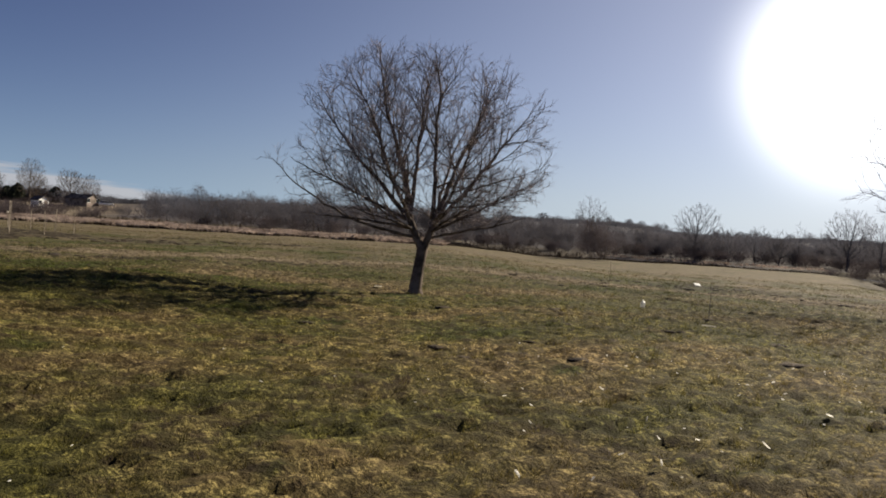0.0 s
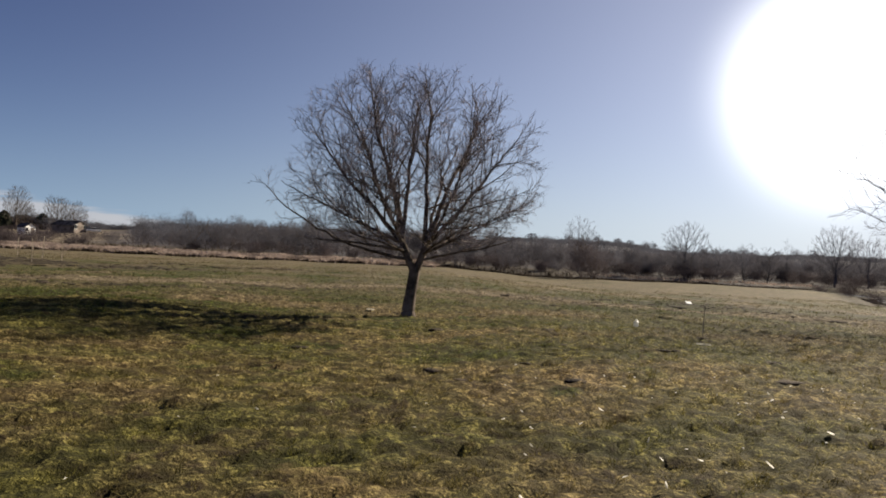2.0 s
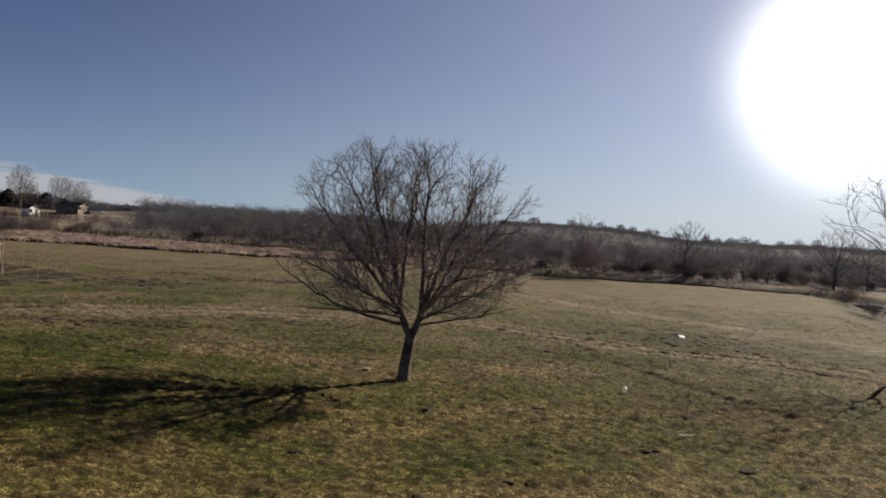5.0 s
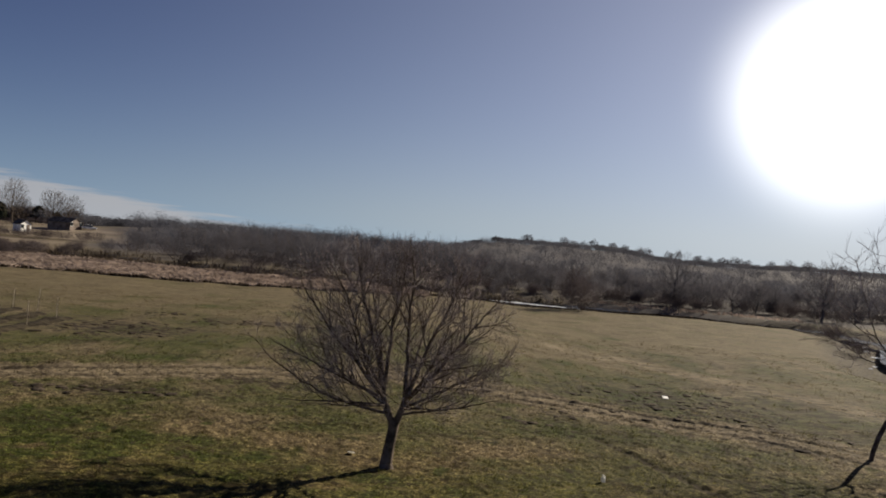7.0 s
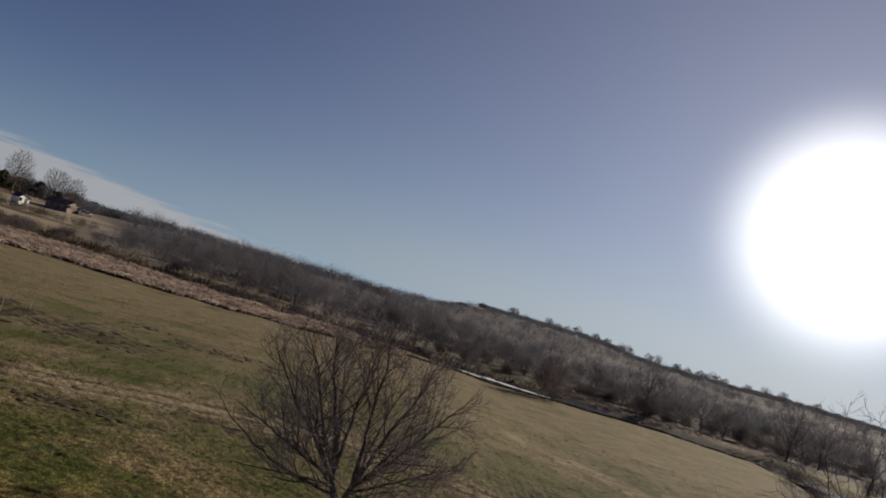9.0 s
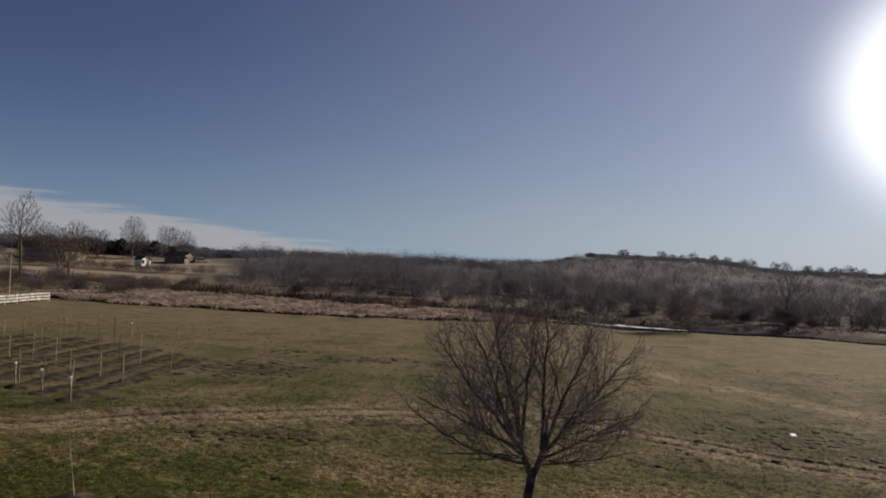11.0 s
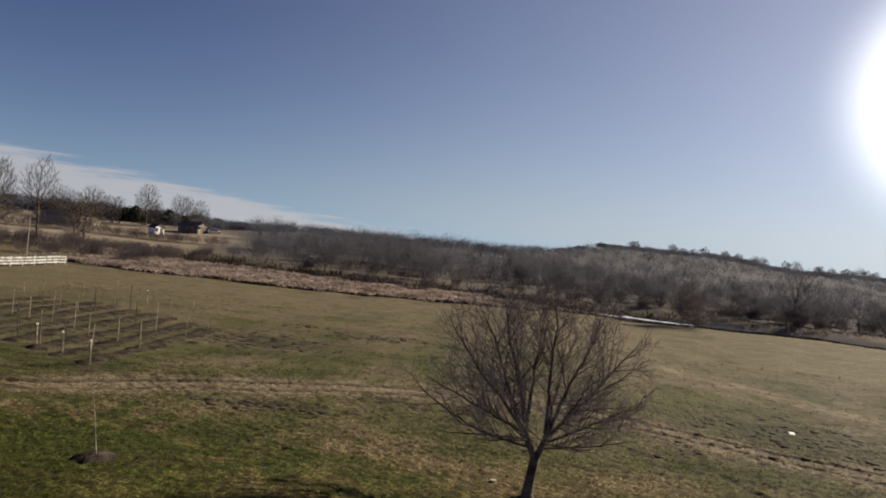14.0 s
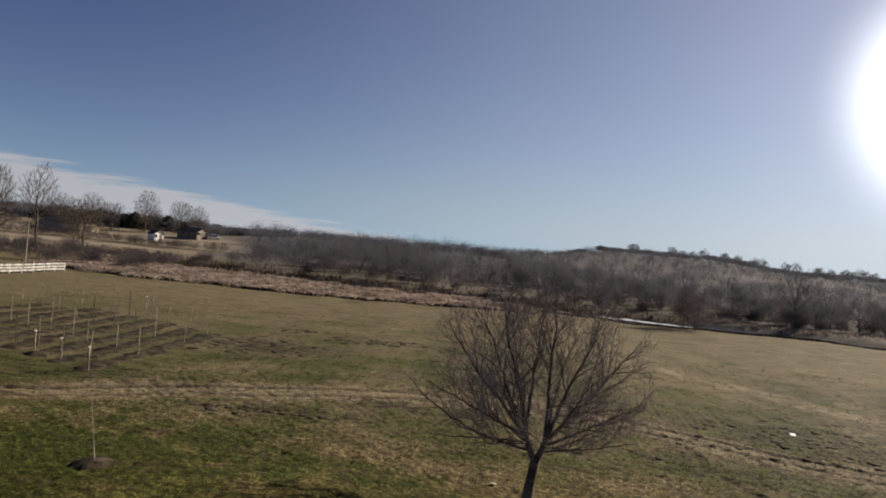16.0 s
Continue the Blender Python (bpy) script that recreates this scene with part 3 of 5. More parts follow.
def grown_tree(r, seeds, parents, food, step, tip, power, twig_len, pull=(0, 0, 0.08), fine=2, heart=(0, 0, 2.0), smooth=3, splay=34):
    """A leafless tree grown through a crown of food points: the bits of its wood and of its twigs."""
    pos, par = colonise(r, seeds, parents, food, step, max(1.3, step * 9), step * 1.6, pull, 110, heart)
    n = len(pos)
    load = np.zeros(n)
    kids = np.zeros(n, int)
    np.add.at(kids, par[1:], 1)
    load[kids == 0] = tip ** power
    for i in range(n - 1, 0, -1):
        load[par[i]] += load[i]
    rad = load ** (1 / power)
    for _ in range(smooth):
        new_pos = pos.copy()
        mean, count = np.zeros((n, 3)), np.zeros(n)
        np.add.at(mean, par[1:], pos[1:])
        np.add.at(count, par[1:], 1)
        mid = count > 0
        mid[:len(seeds)] = False
        new_pos[mid] = 0.5 * pos[mid] + 0.25 * pos[par[mid]] + 0.25 * mean[mid] / count[mid, None]
        pos = new_pos
    wood, twigs = [], []
    for i in range(1, n):
        row = (pos[par[i]], pos[i], min(rad[par[i]], rad[i] * 1.35), rad[i])
        (wood if rad[i] > tip * 2.2 else twigs).append(row)
        if rad[i] < tip * 3.2:
            d = unit(pos[i] - pos[par[i]])
            for _ in range(fine if kids[i] else fine + 1):
                if r.uniform() < (0.5 if kids[i] else 1.0):
                    e = unit(off_axis(r, d, r.uniform(8, splay)) + 0.4 * unit(pos[i] - np.array(heart)))
                    m = twig_len * r.uniform(0.35, 1.0) * (1.0 if kids[i] else 1.5)
                    q = pos[i] + unit(e + np.array((0, 0, 0.12))) * m
                    twigs.append((pos[i], q, tip * 0.8, tip * 0.45))
                    if r.uniform() < 0.5:
                        h = pos[i] + (q - pos[i]) * 0.5
                        twigs.append((h, h + off_axis(r, e, 35) * m * 0.5, tip * 0.6, tip * 0.4))
    return wood, twigs


def crown_food(r, count, centre, radii, hollow=0.5, ragged=0.0, square=2.1):
    """Points that fill a crown; ragged: how far its outline swells and shrinks."""
    d = r.normal(size=(count, 3))
    d /= np.linalg.norm(d, axis=1)[:, None]
    full = (np.abs(d) ** square).sum(1) ** (-1 / square)
    lumps = unit_rows(r.normal(size=(16, 3)))
    swell = full * (1 + ragged * (np.max(d @ lumps.T, axis=1) - 0.86) / 0.14)
    return np.array(centre) + d * np.array(radii) * (swell * r.uniform(0, 1, count) ** hollow)[:, None]


def unit_rows(a):
    return a / np.linalg.norm(a, axis=1)[:, None]


# the lone tree in the meadow: short trunk, low fork, stems that fan out, wide crown, one long low limb


def bow(a, b, out, up, bits):
    """Points of an arc from a to b that swells outwards and upwards on its way."""
    side = np.array((b[0] - a[0], b[1] - a[1], 0.0))
    c = (a + b) / 2 + unit(side) * out + np.array((0, 0, up))
    t = np.linspace(0, 1, bits + 1)[:, None]
    return (1 - t) ** 2 * a + 2 * t * (1 - t) * c + t * t * b


CROWN_MID, CROWN_RADII = np.array((0.0, 0.0, 4.6)), np.array((3.8, 3.7, 2.65))


def room(p, d):
    """How far a twig may go from p along d inside the crown, whose sides are fuller than a ball's."""
    o, v = (p - CROWN_MID) / CROWN_RADII, d / CROWN_RADII
    s = np.linspace(0, 3.0, 31)
    inside = (np.abs(o + s[:, None] * v) ** 2.8).sum(1) < 1.0
    return float(s[inside].max()) if inside.any() else 0.0


def laterals(r, pts, rad, wood, bits, free=False, start=0.22, density=1.0):
    """Side branches along a stem, their twigs, and the finest shoots on those."""
    length = np.linalg.norm(np.diff(pts, axis=0), axis=1).sum()
    count = int(length / 0.21 * density)
    for k in range(count):
        s = start + (1 - start) * (k + r.uniform(0, 1)) / count
        f = s * (len(pts) - 1)
        i = min(int(f), len(pts) - 2)
        p, d = pts[i] + (pts[i + 1] - pts[i]) * (f - i), unit(pts[i + 1] - pts[i])
        b = off_axis(r, d, r.uniform(26, 56))
        space = 1.2 if free else room(p, b)
        n = min(space, (1.3 - 0.55 * s) * r.uniform(0.4, 1.0))
        if n < 0.18:
            continue
        r0 = max(0.0065, min(rad * (1 - 0.75 * s) * 0.5, 0.005 + 0.011 * n))
        bp, rows = branch(r, p, b, n, r0, 0.0042, max(3, int(n / 0.16)), 0.1, 0.035)
        wood += rows
        for j in range(int(n / 0.1)):
            q, e, u = bp[min(len(bp) - 1, int(r.uniform(0.1, 1.0) * len(bp)))]
            q = q - e * r.uniform(0, 0.1)
            t = off_axis(r, e, r.uniform(26, 58))
            m = min(n * 0.62, 0.7) * (1.1 - 0.5 * u) * r.uniform(0.4, 1.0)
            tp, rows = branch(r, q, t, max(m, 0.1), 0.0042, 0.0026, 3, 0.11, 0.05)
            bits += rows
            for _ in range(2):
                o, g, _u = tp[int(r.uniform(0, 1) * 3)]
                h = off_axis(r, g, r.uniform(22, 55))
                bits.append((o, o + unit(h + np.array((0, 0, 0.12))) * r.uniform(0.08, 0.26), 0.003, 0.0017))


def build_meadow_tree():
    r = np.random.default_rng(11)
    wood, bits = [], []
    trunk = [np.array(k, float) for k in ((0.02, 0, -0.2), (0.0, 0, 0.15), (0.06, 0, 0.7), (0.12, 0, 1.15), (0.15, 0, 1.4))]
    for a, b, ra, rb in zip(trunk[:-1], trunk[1:], (0.32, 0.2, 0.172, 0.168), (0.2, 0.172, 0.168, 0.17)):
        wood.append((a, b, ra, rb))
    forks = []
    for end, r0, r1 in (((-0.25, 0.05, 2.15), 0.13, 0.105), ((0.42, -0.05, 2.1), 0.12, 0.1)):
        arc = bow(trunk[-1] - np.array((0, 0, 0.08)), np.array(end), 0.03, -0.04, 4)
        for i in range(4):
            wood.append((arc[i], arc[i + 1], r0 + (r1 - r0) * i / 4, r0 + (r1 - r0) * (i + 1) / 4))
        forks.append(arc)
    # stems: fork, how far up it they leave, tip, outward and upward swell, thickness
    stems = ((0, 1.0, (-3.2, 0.3, 5.9), 0.1, -0.1, 0.076), (0, 1.0, (-2.5, -0.4, 6.6), 0.0, -0.05, 0.066), (0, 1.0, (-1.4, -0.7, 7.2), -0.1, 0.0, 0.078), (0, 1.0, (-0.1, 0.5, 7.0), -0.3, 0.0, 0.07),
             (0, 0.9, (-3.6, -0.4, 3.9), 0.0, -0.1, 0.052), (0, 0.8, (-2.7, 2.0, 3.3), 0.1, -0.1, 0.044), (0, 1.0, (-1.0, 2.5, 6.2), 0.2, 0.0, 0.06),
             (0, 0.9, (-1.5, -2.6, 5.2), 0.2, -0.15, 0.058), (0, 0.7, (-2.0, -2.8, 2.5), 0.0, 0.0, 0.038), (0, 0.8, (-3.3, -1.4, 2.35), 0.0, 0.05, 0.036),
             (1, 1.0, (0.6, -0.6, 6.9), -0.25, 0.0, 0.074), (1, 1.0, (1.9, 0.4, 6.6), 0.0, -0.2, 0.076), (1, 0.9, (3.2, -0.2, 5.7), 0.1, -0.25, 0.07),
             (1, 0.8, (3.7, 0.3, 3.6), 0.0, -0.1, 0.05), (1, 0.6, (3.4, -0.9, 2.4), 0.0, 0.05, 0.038), (1, 0.9, (1.6, -2.7, 5.0), 0.2, -0.15, 0.058),
             (1, 0.8, (1.4, -3.2, 2.6), 0.0, 0.0, 0.04), (1, 0.9, (1.2, 2.8, 5.6), 0.2, 0.0, 0.058), (1, 0.7, (2.2, 2.6, 2.8), 0.0, 0.0, 0.04))
    for fork, along, tip, out, up, rad in stems:
        arc = forks[fork]
        a = arc[int(round(along * 4))]
        n = 18
        pts = bow(a, np.array(tip), out, up, n)
        drift = np.cumsum(r.normal(size=(n + 1, 3)) * 0.045, axis=0)
        pts = pts + (drift - drift[0]) * np.linspace(0, 1, n + 1)[:, None] ** 0.5 * np.array((1, 1, 0.5))
        size = rad * (1 - np.linspace(0, 1, n + 1)) ** 0.8 + 0.005
        wood += [(pts[i], pts[i + 1], size[i], size[i + 1]) for i in range(n)]
        laterals(r, pts, rad, wood, bits, start=0.22, density=0.8)
        # side leaders that part from each stem and spread into the gaps of the crown
        for i, lean in ((4, 56), (6, 52), (7, 44), (9, 36), (9, 34), (11, 32), (11, 28), (13, 28), (13, 26), (15, 26), (15, 24)):
            i += int(r.integers(-1, 2))
            d = off_axis(r, unit(pts[i + 1] - pts[i]), lean + r.uniform(-8, 8))
            if d[2] < -0.1:
                d = unit(d * np.array((1, 1, -0.3)))
            reachable = room(pts[i], d)
            if reachable < 0.35:
                continue
            lead, rows = branch(r, pts[i], d, min(0.98 * reachable, 2.3) * r.uniform(0.75, 1.0), size[i] * 0.5, 0.0045, 9, 0.09, 0.01)
            wood += rows
            laterals(r, np.array([pts[i]] + [q[0] for q in lead]), size[i] * 0.5, wood, bits, start=0.2, density=0.85)
    limb = bow(forks[0][2], np.array((-4.6, -0.1, 3.9)), 0.45, -0.85, 18) + r.normal(size=(19, 3)) * 0.02
    size = 0.05 * (1 - np.linspace(0, 1, 19)) ** 0.8 + 0.005
    wood += [(limb[i], limb[i + 1], size[i], size[i + 1]) for i in range(18)]
    laterals(r, limb, 0.045, wood, bits, True, 0.3, 0.55)
    plant("meadow_tree", "leafless tree with a round crown standing alone in the grass", wood, bits, (-0.9, 26.4, ground_z(-0.9, 26.4)), 7, 3)


build_meadow_tree()

# the leaning tree by the river bend, of which the outer boughs show
r = np.random.default_rng(21)
seeds = [(0, 0, -0.2), (0.1, 0, 0.4), (0.35, 0.1, 1.0), (0.7, 0.2, 1.6), (1.05, 0.3, 2.2), (1.4, 0.4, 2.8)]
food = crown_food(r, 800, (2.2, 0.7, 5.9), (4.4, 3.6, 3.2), 0.5, 0.2)
wood, bits = grown_tree(r, seeds, [0, 0, 1, 2, 3, 4], food, 0.2, 0.007, 2.2, 0.5, (0, 0, -0.02))
plant("bank_tree", "dark leafless tree leaning away near the water", wood, bits, (18.4, 32.7, ground_z(18.4, 32.7)))


def template(seed, tall, spread, trunk_h, trunk_r, stems=6, boughs=7, haze=700, thin=0.013):
    """A tree to be seen from afar: stems and boughs, and a round crown of loose fine twigs."""
    r = np.random.default_rng(seed)
    wood, bits = bare_tree(r, tall * 0.93, spread * 0.95, trunk_h, trunk_r, stems, boughs, 3, 0, thin)
    low = trunk_h * 0.6
    lumps = [(np.array((math.cos(a) * spread * 0.45, math.sin(a) * spread * 0.45, low + (tall - low) * h)), q) for a, h, q in
             [(r.uniform(0, 6.28), r.uniform(0.3 if trunk_h > 0.9 else 0.1, 0.72), r.uniform(0.36, 0.55)) for _ in range(9 if trunk_h > 0.9 else 13)]]
    for _ in range(haze):
        centre, q = lumps[int(r.integers(0, len(lumps)))]
        way_out = unit(r.normal(size=3))
        p = centre + way_out * np.array((spread, spread, (tall - low) * 0.55)) * q * r.uniform(0.1, 1.0) ** 0.42
        if p[2] < low * 0.7:
            continue
        d = unit(way_out + 0.7 * r.normal(size=3) + np.array((0, 0, 0.35)))
        bits.append((p, p + d * r.uniform(0.2, 0.55), thin, thin * 0.6))
    return wood, bits


KINDS = [template(31, 8.0, 3.4, 1.3, 0.1, 4, 3, 2400, 0.015), template(32, 7.0, 3.6, 1.1, 0.1, 5, 3, 2400, 0.015), template(33, 9.0, 3.1, 1.8, 0.11, 4, 3, 2400, 0.015), template(34, 4.2, 3.0, 0.2, 0.04, 3, 2, 1500, 0.017)]


def wooded(x, y):
    """Whether trees may stand there: beyond the river, and right of the farm's open land."""
    return y > 118 + 19 * float(ease(-14, 6, x)) and x > -47 - (y - 118) * 0.38


# the riverside belt: single trees and groups on the far bank, with open ground between them
r = np.random.default_rng(41)
BANK = ((-60.5, 145.6), (-57.0, 145.2), (-44.0, 139.8), (-40.5, 140.5), (-29.0, 146.0), (-24.5, 144.0), (-22.0, 145.5), (-12.0, 143.0), (-6.0, 139.5), (-2.0, 141.0), (4.2, 139.0), (7.6, 138.5), (12.2, 141.5),
        (16.5, 150.3), (21.5, 152.4), (25.5, 152.0), (48.8, 141.0), (53.0, 146.0), (60.0, 154.0), (70.0, 148.0), (78.0, 140.0))
places = [(x + dx, y + dy, q) for x, y in BANK for dx, dy, q in ((0, 0, 1.0), (r.normal() * 2.2, r.uniform(0, 5), 0.85))]
while len(places) < 185:
    x, y = r.uniform(-85, 110), 157 + 40 * r.uniform(0, 1)
    if wooded(x, y):
        places.append((x, y, 1.0))
places += [(r.uniform(30, 112), r.uniform(146, 172), 1.0) for _ in range(70)] + [(r.uniform(60, 96), r.uniform(56, 120), 0.8) for _ in range(32)]
first = {}
for x, y, q in places:
    if away_from(RIVER, x, y) < 5.5:
        continue
    k = int(r.integers(0, 3))
    s = q * r.uniform(0.78, 1.08) * float(np.interp(x, (-75, -62, -50, -44, -32, -16, 0, 24, 32, 110), (0.5, 0.6, 0.78, 0.9, 0.95, 0.9, 0.9, 0.86, 0.64, 0.6)))
    m = pose(x, y, ground_z(x, y) - 0.05, 0, 0, r.uniform(0, 360)) @ Matrix.Diagonal((s * 1.1, s * 1.1, s, 1))
    if k not in first:
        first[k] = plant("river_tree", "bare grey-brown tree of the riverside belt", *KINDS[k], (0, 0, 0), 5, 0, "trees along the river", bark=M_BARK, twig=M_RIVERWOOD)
        first[k].matrix_basis = m
    else:
        copy_thing(first[k], m).matrix_basis = m

# the broad dark thicket where the river turns away from the pasture
plant("thicket", "broad dark leafless thicket on the near bank", *template(36, 7.4, 4.3, 0.4, 0.12, 9, 5, 6500, 0.016), (24.6, 117.3, ground_z(24.6, 117.3)), 5, 0, bark=M_BARK, twig=M_BRUSH)

# slender trees on the near bank, and lone ones that stand out on the hill's crest
for x, y, s in ((3.9, 117.0, 0.45), (11.2, 118.4, 0.5), (12.6, 118.2, 0.4), (19.4, 119.5, 0.48), (259.0, 890.0, 2.0), (306.0, 896.0, 2.2), (376.0, 890.0, 2.2), (421.0, 846.0, 2.0)):
    m = pose(x, y, ground_z(x, y) - 0.1, 0, 0, x * 40) @ Matrix.Diagonal((s * (0.7 if y < 200 else 1.1), s * (0.7 if y < 200 else 1.1), s, 1))
    copy_thing(first[int(x) % 3], m).matrix_basis = m


def far_crown(seed, tall, spread, count, thick=0.062):
    """A leafless tree for the distance: a trunk, a few limbs and a rounded, dense crown of short twigs."""
    r = np.random.default_rng(seed)
    wood = [(np.array((0, 0, -0.3)), np.array((0, 0, tall * 0.45)), 0.11, 0.07)]
    for k in range(4):
        a = k * 1.57 + r.uniform(0, 1)
        wood.append((np.array((0, 0, tall * 0.25)), np.array((math.cos(a) * spread * 0.5, math.sin(a) * spread * 0.5, tall * 0.7)), 0.06, 0.03))
    domes = [(r.normal(size=3) * np.array((0.42, 0.42, 0.2)) * spread + np.array((0, 0, tall * r.uniform(0.25, 0.62))), r.uniform(0.5, 0.75)) for _ in range(6)]
    bits = []
    while len(bits) < count:
        c, q = domes[int(r.integers(0, 6))]
        d = unit(r.normal(size=3))
        p = c + d * np.array((spread, spread, tall * 0.5)) * q * r.uniform(0.1, 1) ** 0.4
        if 0.0 < p[2] < tall:
            e = unit(d + 0.8 * r.normal(size=3) + np.array((0, 0, 0.3)))
            bits.append((p, p + e * r.uniform(0.25, 0.6), thick, thick * 0.56))
    return joined(tubes(wood, 3), slivers(bits))


FAR = [far_crown(51, 7.6, 4.2, 230), far_crown(52, 6.6, 4.4, 230), far_crown(53, 8.4, 3.9, 230), far_crown(55, 7.0, 3.6, 230), far_crown(56, 7.0, 3.4, 420, 0.2), far_crown(57, 6.0, 3.8, 420, 0.2)]


def build_woods():
    r = np.random.default_rng(43)
    pieces = []

    def stand(x, y, s, stretch=1.0, kinds=(0, 4)):
        v, f = FAR[int(r.integers(*kinds))]
        a = r.uniform(0, 6.28)
        c, n = math.cos(a) * s * stretch, math.sin(a) * s * stretch
        pieces.append((np.c_[v[:, 0] * c - v[:, 1] * n + x, v[:, 0] * n + v[:, 1] * c + y, v[:, 2] * s + ground_z(x, y) - 0.1], f))

    while len(pieces) < 900:
        u, bearing = r.uniform(0, 1) ** 0.85, r.uniform(-0.6, 0.74)
        y = 172 + (140 if bearing < -0.05 else 640) * u
        x = bearing * y
        if wooded(x, y):
            stand(x, y, r.uniform(0.55, 0.85) * (1 if bearing < -0.05 else 1 + 0.3 * u), 1.15)
    for _ in range(420):
        y = r.uniform(450, 860)
        stand(r.uniform(-0.04, 0.76) * y, y, r.uniform(0.7, 1.0), 1.5)
    for _ in range(340):
        y = r.uniform(172, 380)
        stand(r.uniform(0.1, 0.76) * y, y, r.uniform(0.5, 0.75), 1.35)
    # the crests, closed rows of lower crowns
    for _ in range(230):
        stand(r.uniform(-112, 5), r.uniform(285, 318), r.uniform(0.5, 0.68), 1.35)
    for _ in range(330):
        y, bearing = r.uniform(840, 930), r.uniform(0.0, 0.76)
        stand(bearing * y, y, r.uniform(0.8, 1.1) * (0.45 + 0.55 * float(ease(0.0, 0.1, bearing))), 1.9, (4, 6))
    # round-headed trees that stand out on the right crest
    for bearing in (0.135, 0.19, 0.2, 0.212, 0.226, 0.252, 0.266, 0.292, 0.3, 0.333, 0.37, 0.385, 0.4, 0.412, 0.427, 0.436, 0.47, 0.52, 0.57):
        stand(bearing * 905, 905, r.uniform(1.7, 2.3), 0.95, (4, 6))
    # the wooded rise behind the farm
    for _ in range(520):
        y = r.uniform(285, 365)
        bearing = r.uniform(-0.95, -0.34)
        stand(bearing * y, y, r.uniform(0.8, 1.2) * float(np.interp(bearing, (-0.9, -0.62, -0.5, -0.42), (1.0, 0.9, 0.74, 0.62))), 1.3, (2, 6))
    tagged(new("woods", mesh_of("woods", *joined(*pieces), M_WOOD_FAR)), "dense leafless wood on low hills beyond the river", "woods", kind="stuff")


build_woods()

# tall trees by the farm
r = np.random.default_rng(61)
for tall, spread, x, y, th in ((16.5, 3.4, -105, 145.5, 7.0), (16.5, 5.4, -101.5, 126, 3.5), (11.5, 3.6, -103.5, 160, 3.0), (8.0, 3.2, -99, 150, 1.6), (12.5, 4.5, -147, 230, 2.5),
                               (10.0, 4.0, -157, 260, 2.0), (15.0, 4.0, -147, 266, 4.0), (12.5, 4.5, -134, 269, 2.5), (10.5, 4.0, -129, 271, 2.0), (11.0, 5.0, -170, 250, 2.0), (9.0, 4.0, -140, 258, 1.5)):
    seeds = [(0, 0, -0.3)] + [(0.1 * math.sin(k), 0.1 * math.cos(k * 1.7), th * k / 5) for k in range(1, 6)]
    food = crown_food(r, int(140 * spread * spread), (0, 0, (tall + th * 0.8) / 2), (spread, spread, (tall - th * 0.8) / 2), 0.5, 0.2)
    wood, bits = grown_tree(r, seeds, [0, 0, 1, 2, 3, 4], food, 0.38, 0.018, 2.0, 0.9, (0, 0, 0.1), 5)
    plant("farm_tree", "tall bare tree at the edge of the farmland", wood, bits, (x, y, ground_z(x, y)), 5, 0, "tall farm trees", bark=M_BARK, twig=M_BARK)


# single trees that stand over the low belt on the river's far bank, one of them a dead snag
for tall, spread, x, y, th in ((10.4, 2.9, 28.9, 149.0, 2.2), (9.9, 4.0, 49.6, 147.9, 3.0), (6.0, 3.6, 56.6, 149.0, 0.6), (7.0, 3.0, 61.3, 147.9, 0.8), (6.0, 3.0, 66.1, 147.9, 0.8), (8.0, 0.9, 68.8, 145.8, 4.5), (10.4, 4.2, 73.6, 137.3, 2.4), (9.3, 3.4, 81.0, 139.4, 2.0), (8.2, 3.0, 4.4, 142.6, 1.6), (7.8, 3.2, -20.0, 135.0, 1.4)):
    seeds = [(0, 0, -0.3)] + [(0.12 * math.sin(k + x), 0.1 * math.cos(k * 1.7), th * k / 5) for k in range(1, 6)]
    food = crown_food(r, int(130 * spread * spread) + 60, (0, 0, (tall + th * 0.8) / 2), (spread, spread, (tall - th * 0.8) / 2), 0.45, 0.25)
    wood, bits = grown_tree(r, seeds, [0, 0, 1, 2, 3, 4], food, 0.35, 0.014, 2.0, 0.7, (0, 0, 0.05), 4, (0, 0, th * 0.6))
    plant("belt_tree", "bare spreading tree standing over the riverside brush", wood, bits, (x, y, ground_z(x, y)), 5, 0, "tall trees on the far bank", bark=M_RIVERWOOD, twig=M_RIVERWOOD)


def conifer(x, y, tall, spread):
    r = np.random.default_rng(int(-x))
    t = thing("conifer", "dark evergreen conifer beside the farm", "tree", (x, y, ground_z(x, y)), group="farm conifers")
    part("trunk", mesh_of("trunk", *tubes([((0, 0, -0.2), (0, 0, tall * 0.5), 0.2, 0.14), ((0, 0, tall * 0.5), (0, 0, tall), 0.14, 0.02)], 6), M_BARK), t)
    boughs = []
    for _ in range(1500):
        h = r.uniform(0.06, 1.0) ** 1.2
        a, q = r.uniform(0, 6.28), spread * math.sqrt(max(0.0, 1.0 - h ** 2.6)) * r.uniform(0.35, 1.0) + 0.15
        p = np.array((math.cos(a) * q * 0.4, math.sin(a) * q * 0.4, h * tall))
        boughs.append((p, np.array((math.cos(a) * q, math.sin(a) * q, h * tall - 0.25 * q + r.normal() * 0.15)), 0.2, 0.05))
    part("crown", mesh_of("crown", *slivers(boughs), M_NEEDLE), t)


for x, y, tall, spread in ((-165, 283, 5.6, 3.2), (-160, 281, 6.8, 3.8), (-150, 289, 6.4, 3.8), (-155, 286, 4.4, 3.4), (-144, 291, 4.4, 3.6)):
    conifer(x, y, tall, spread)

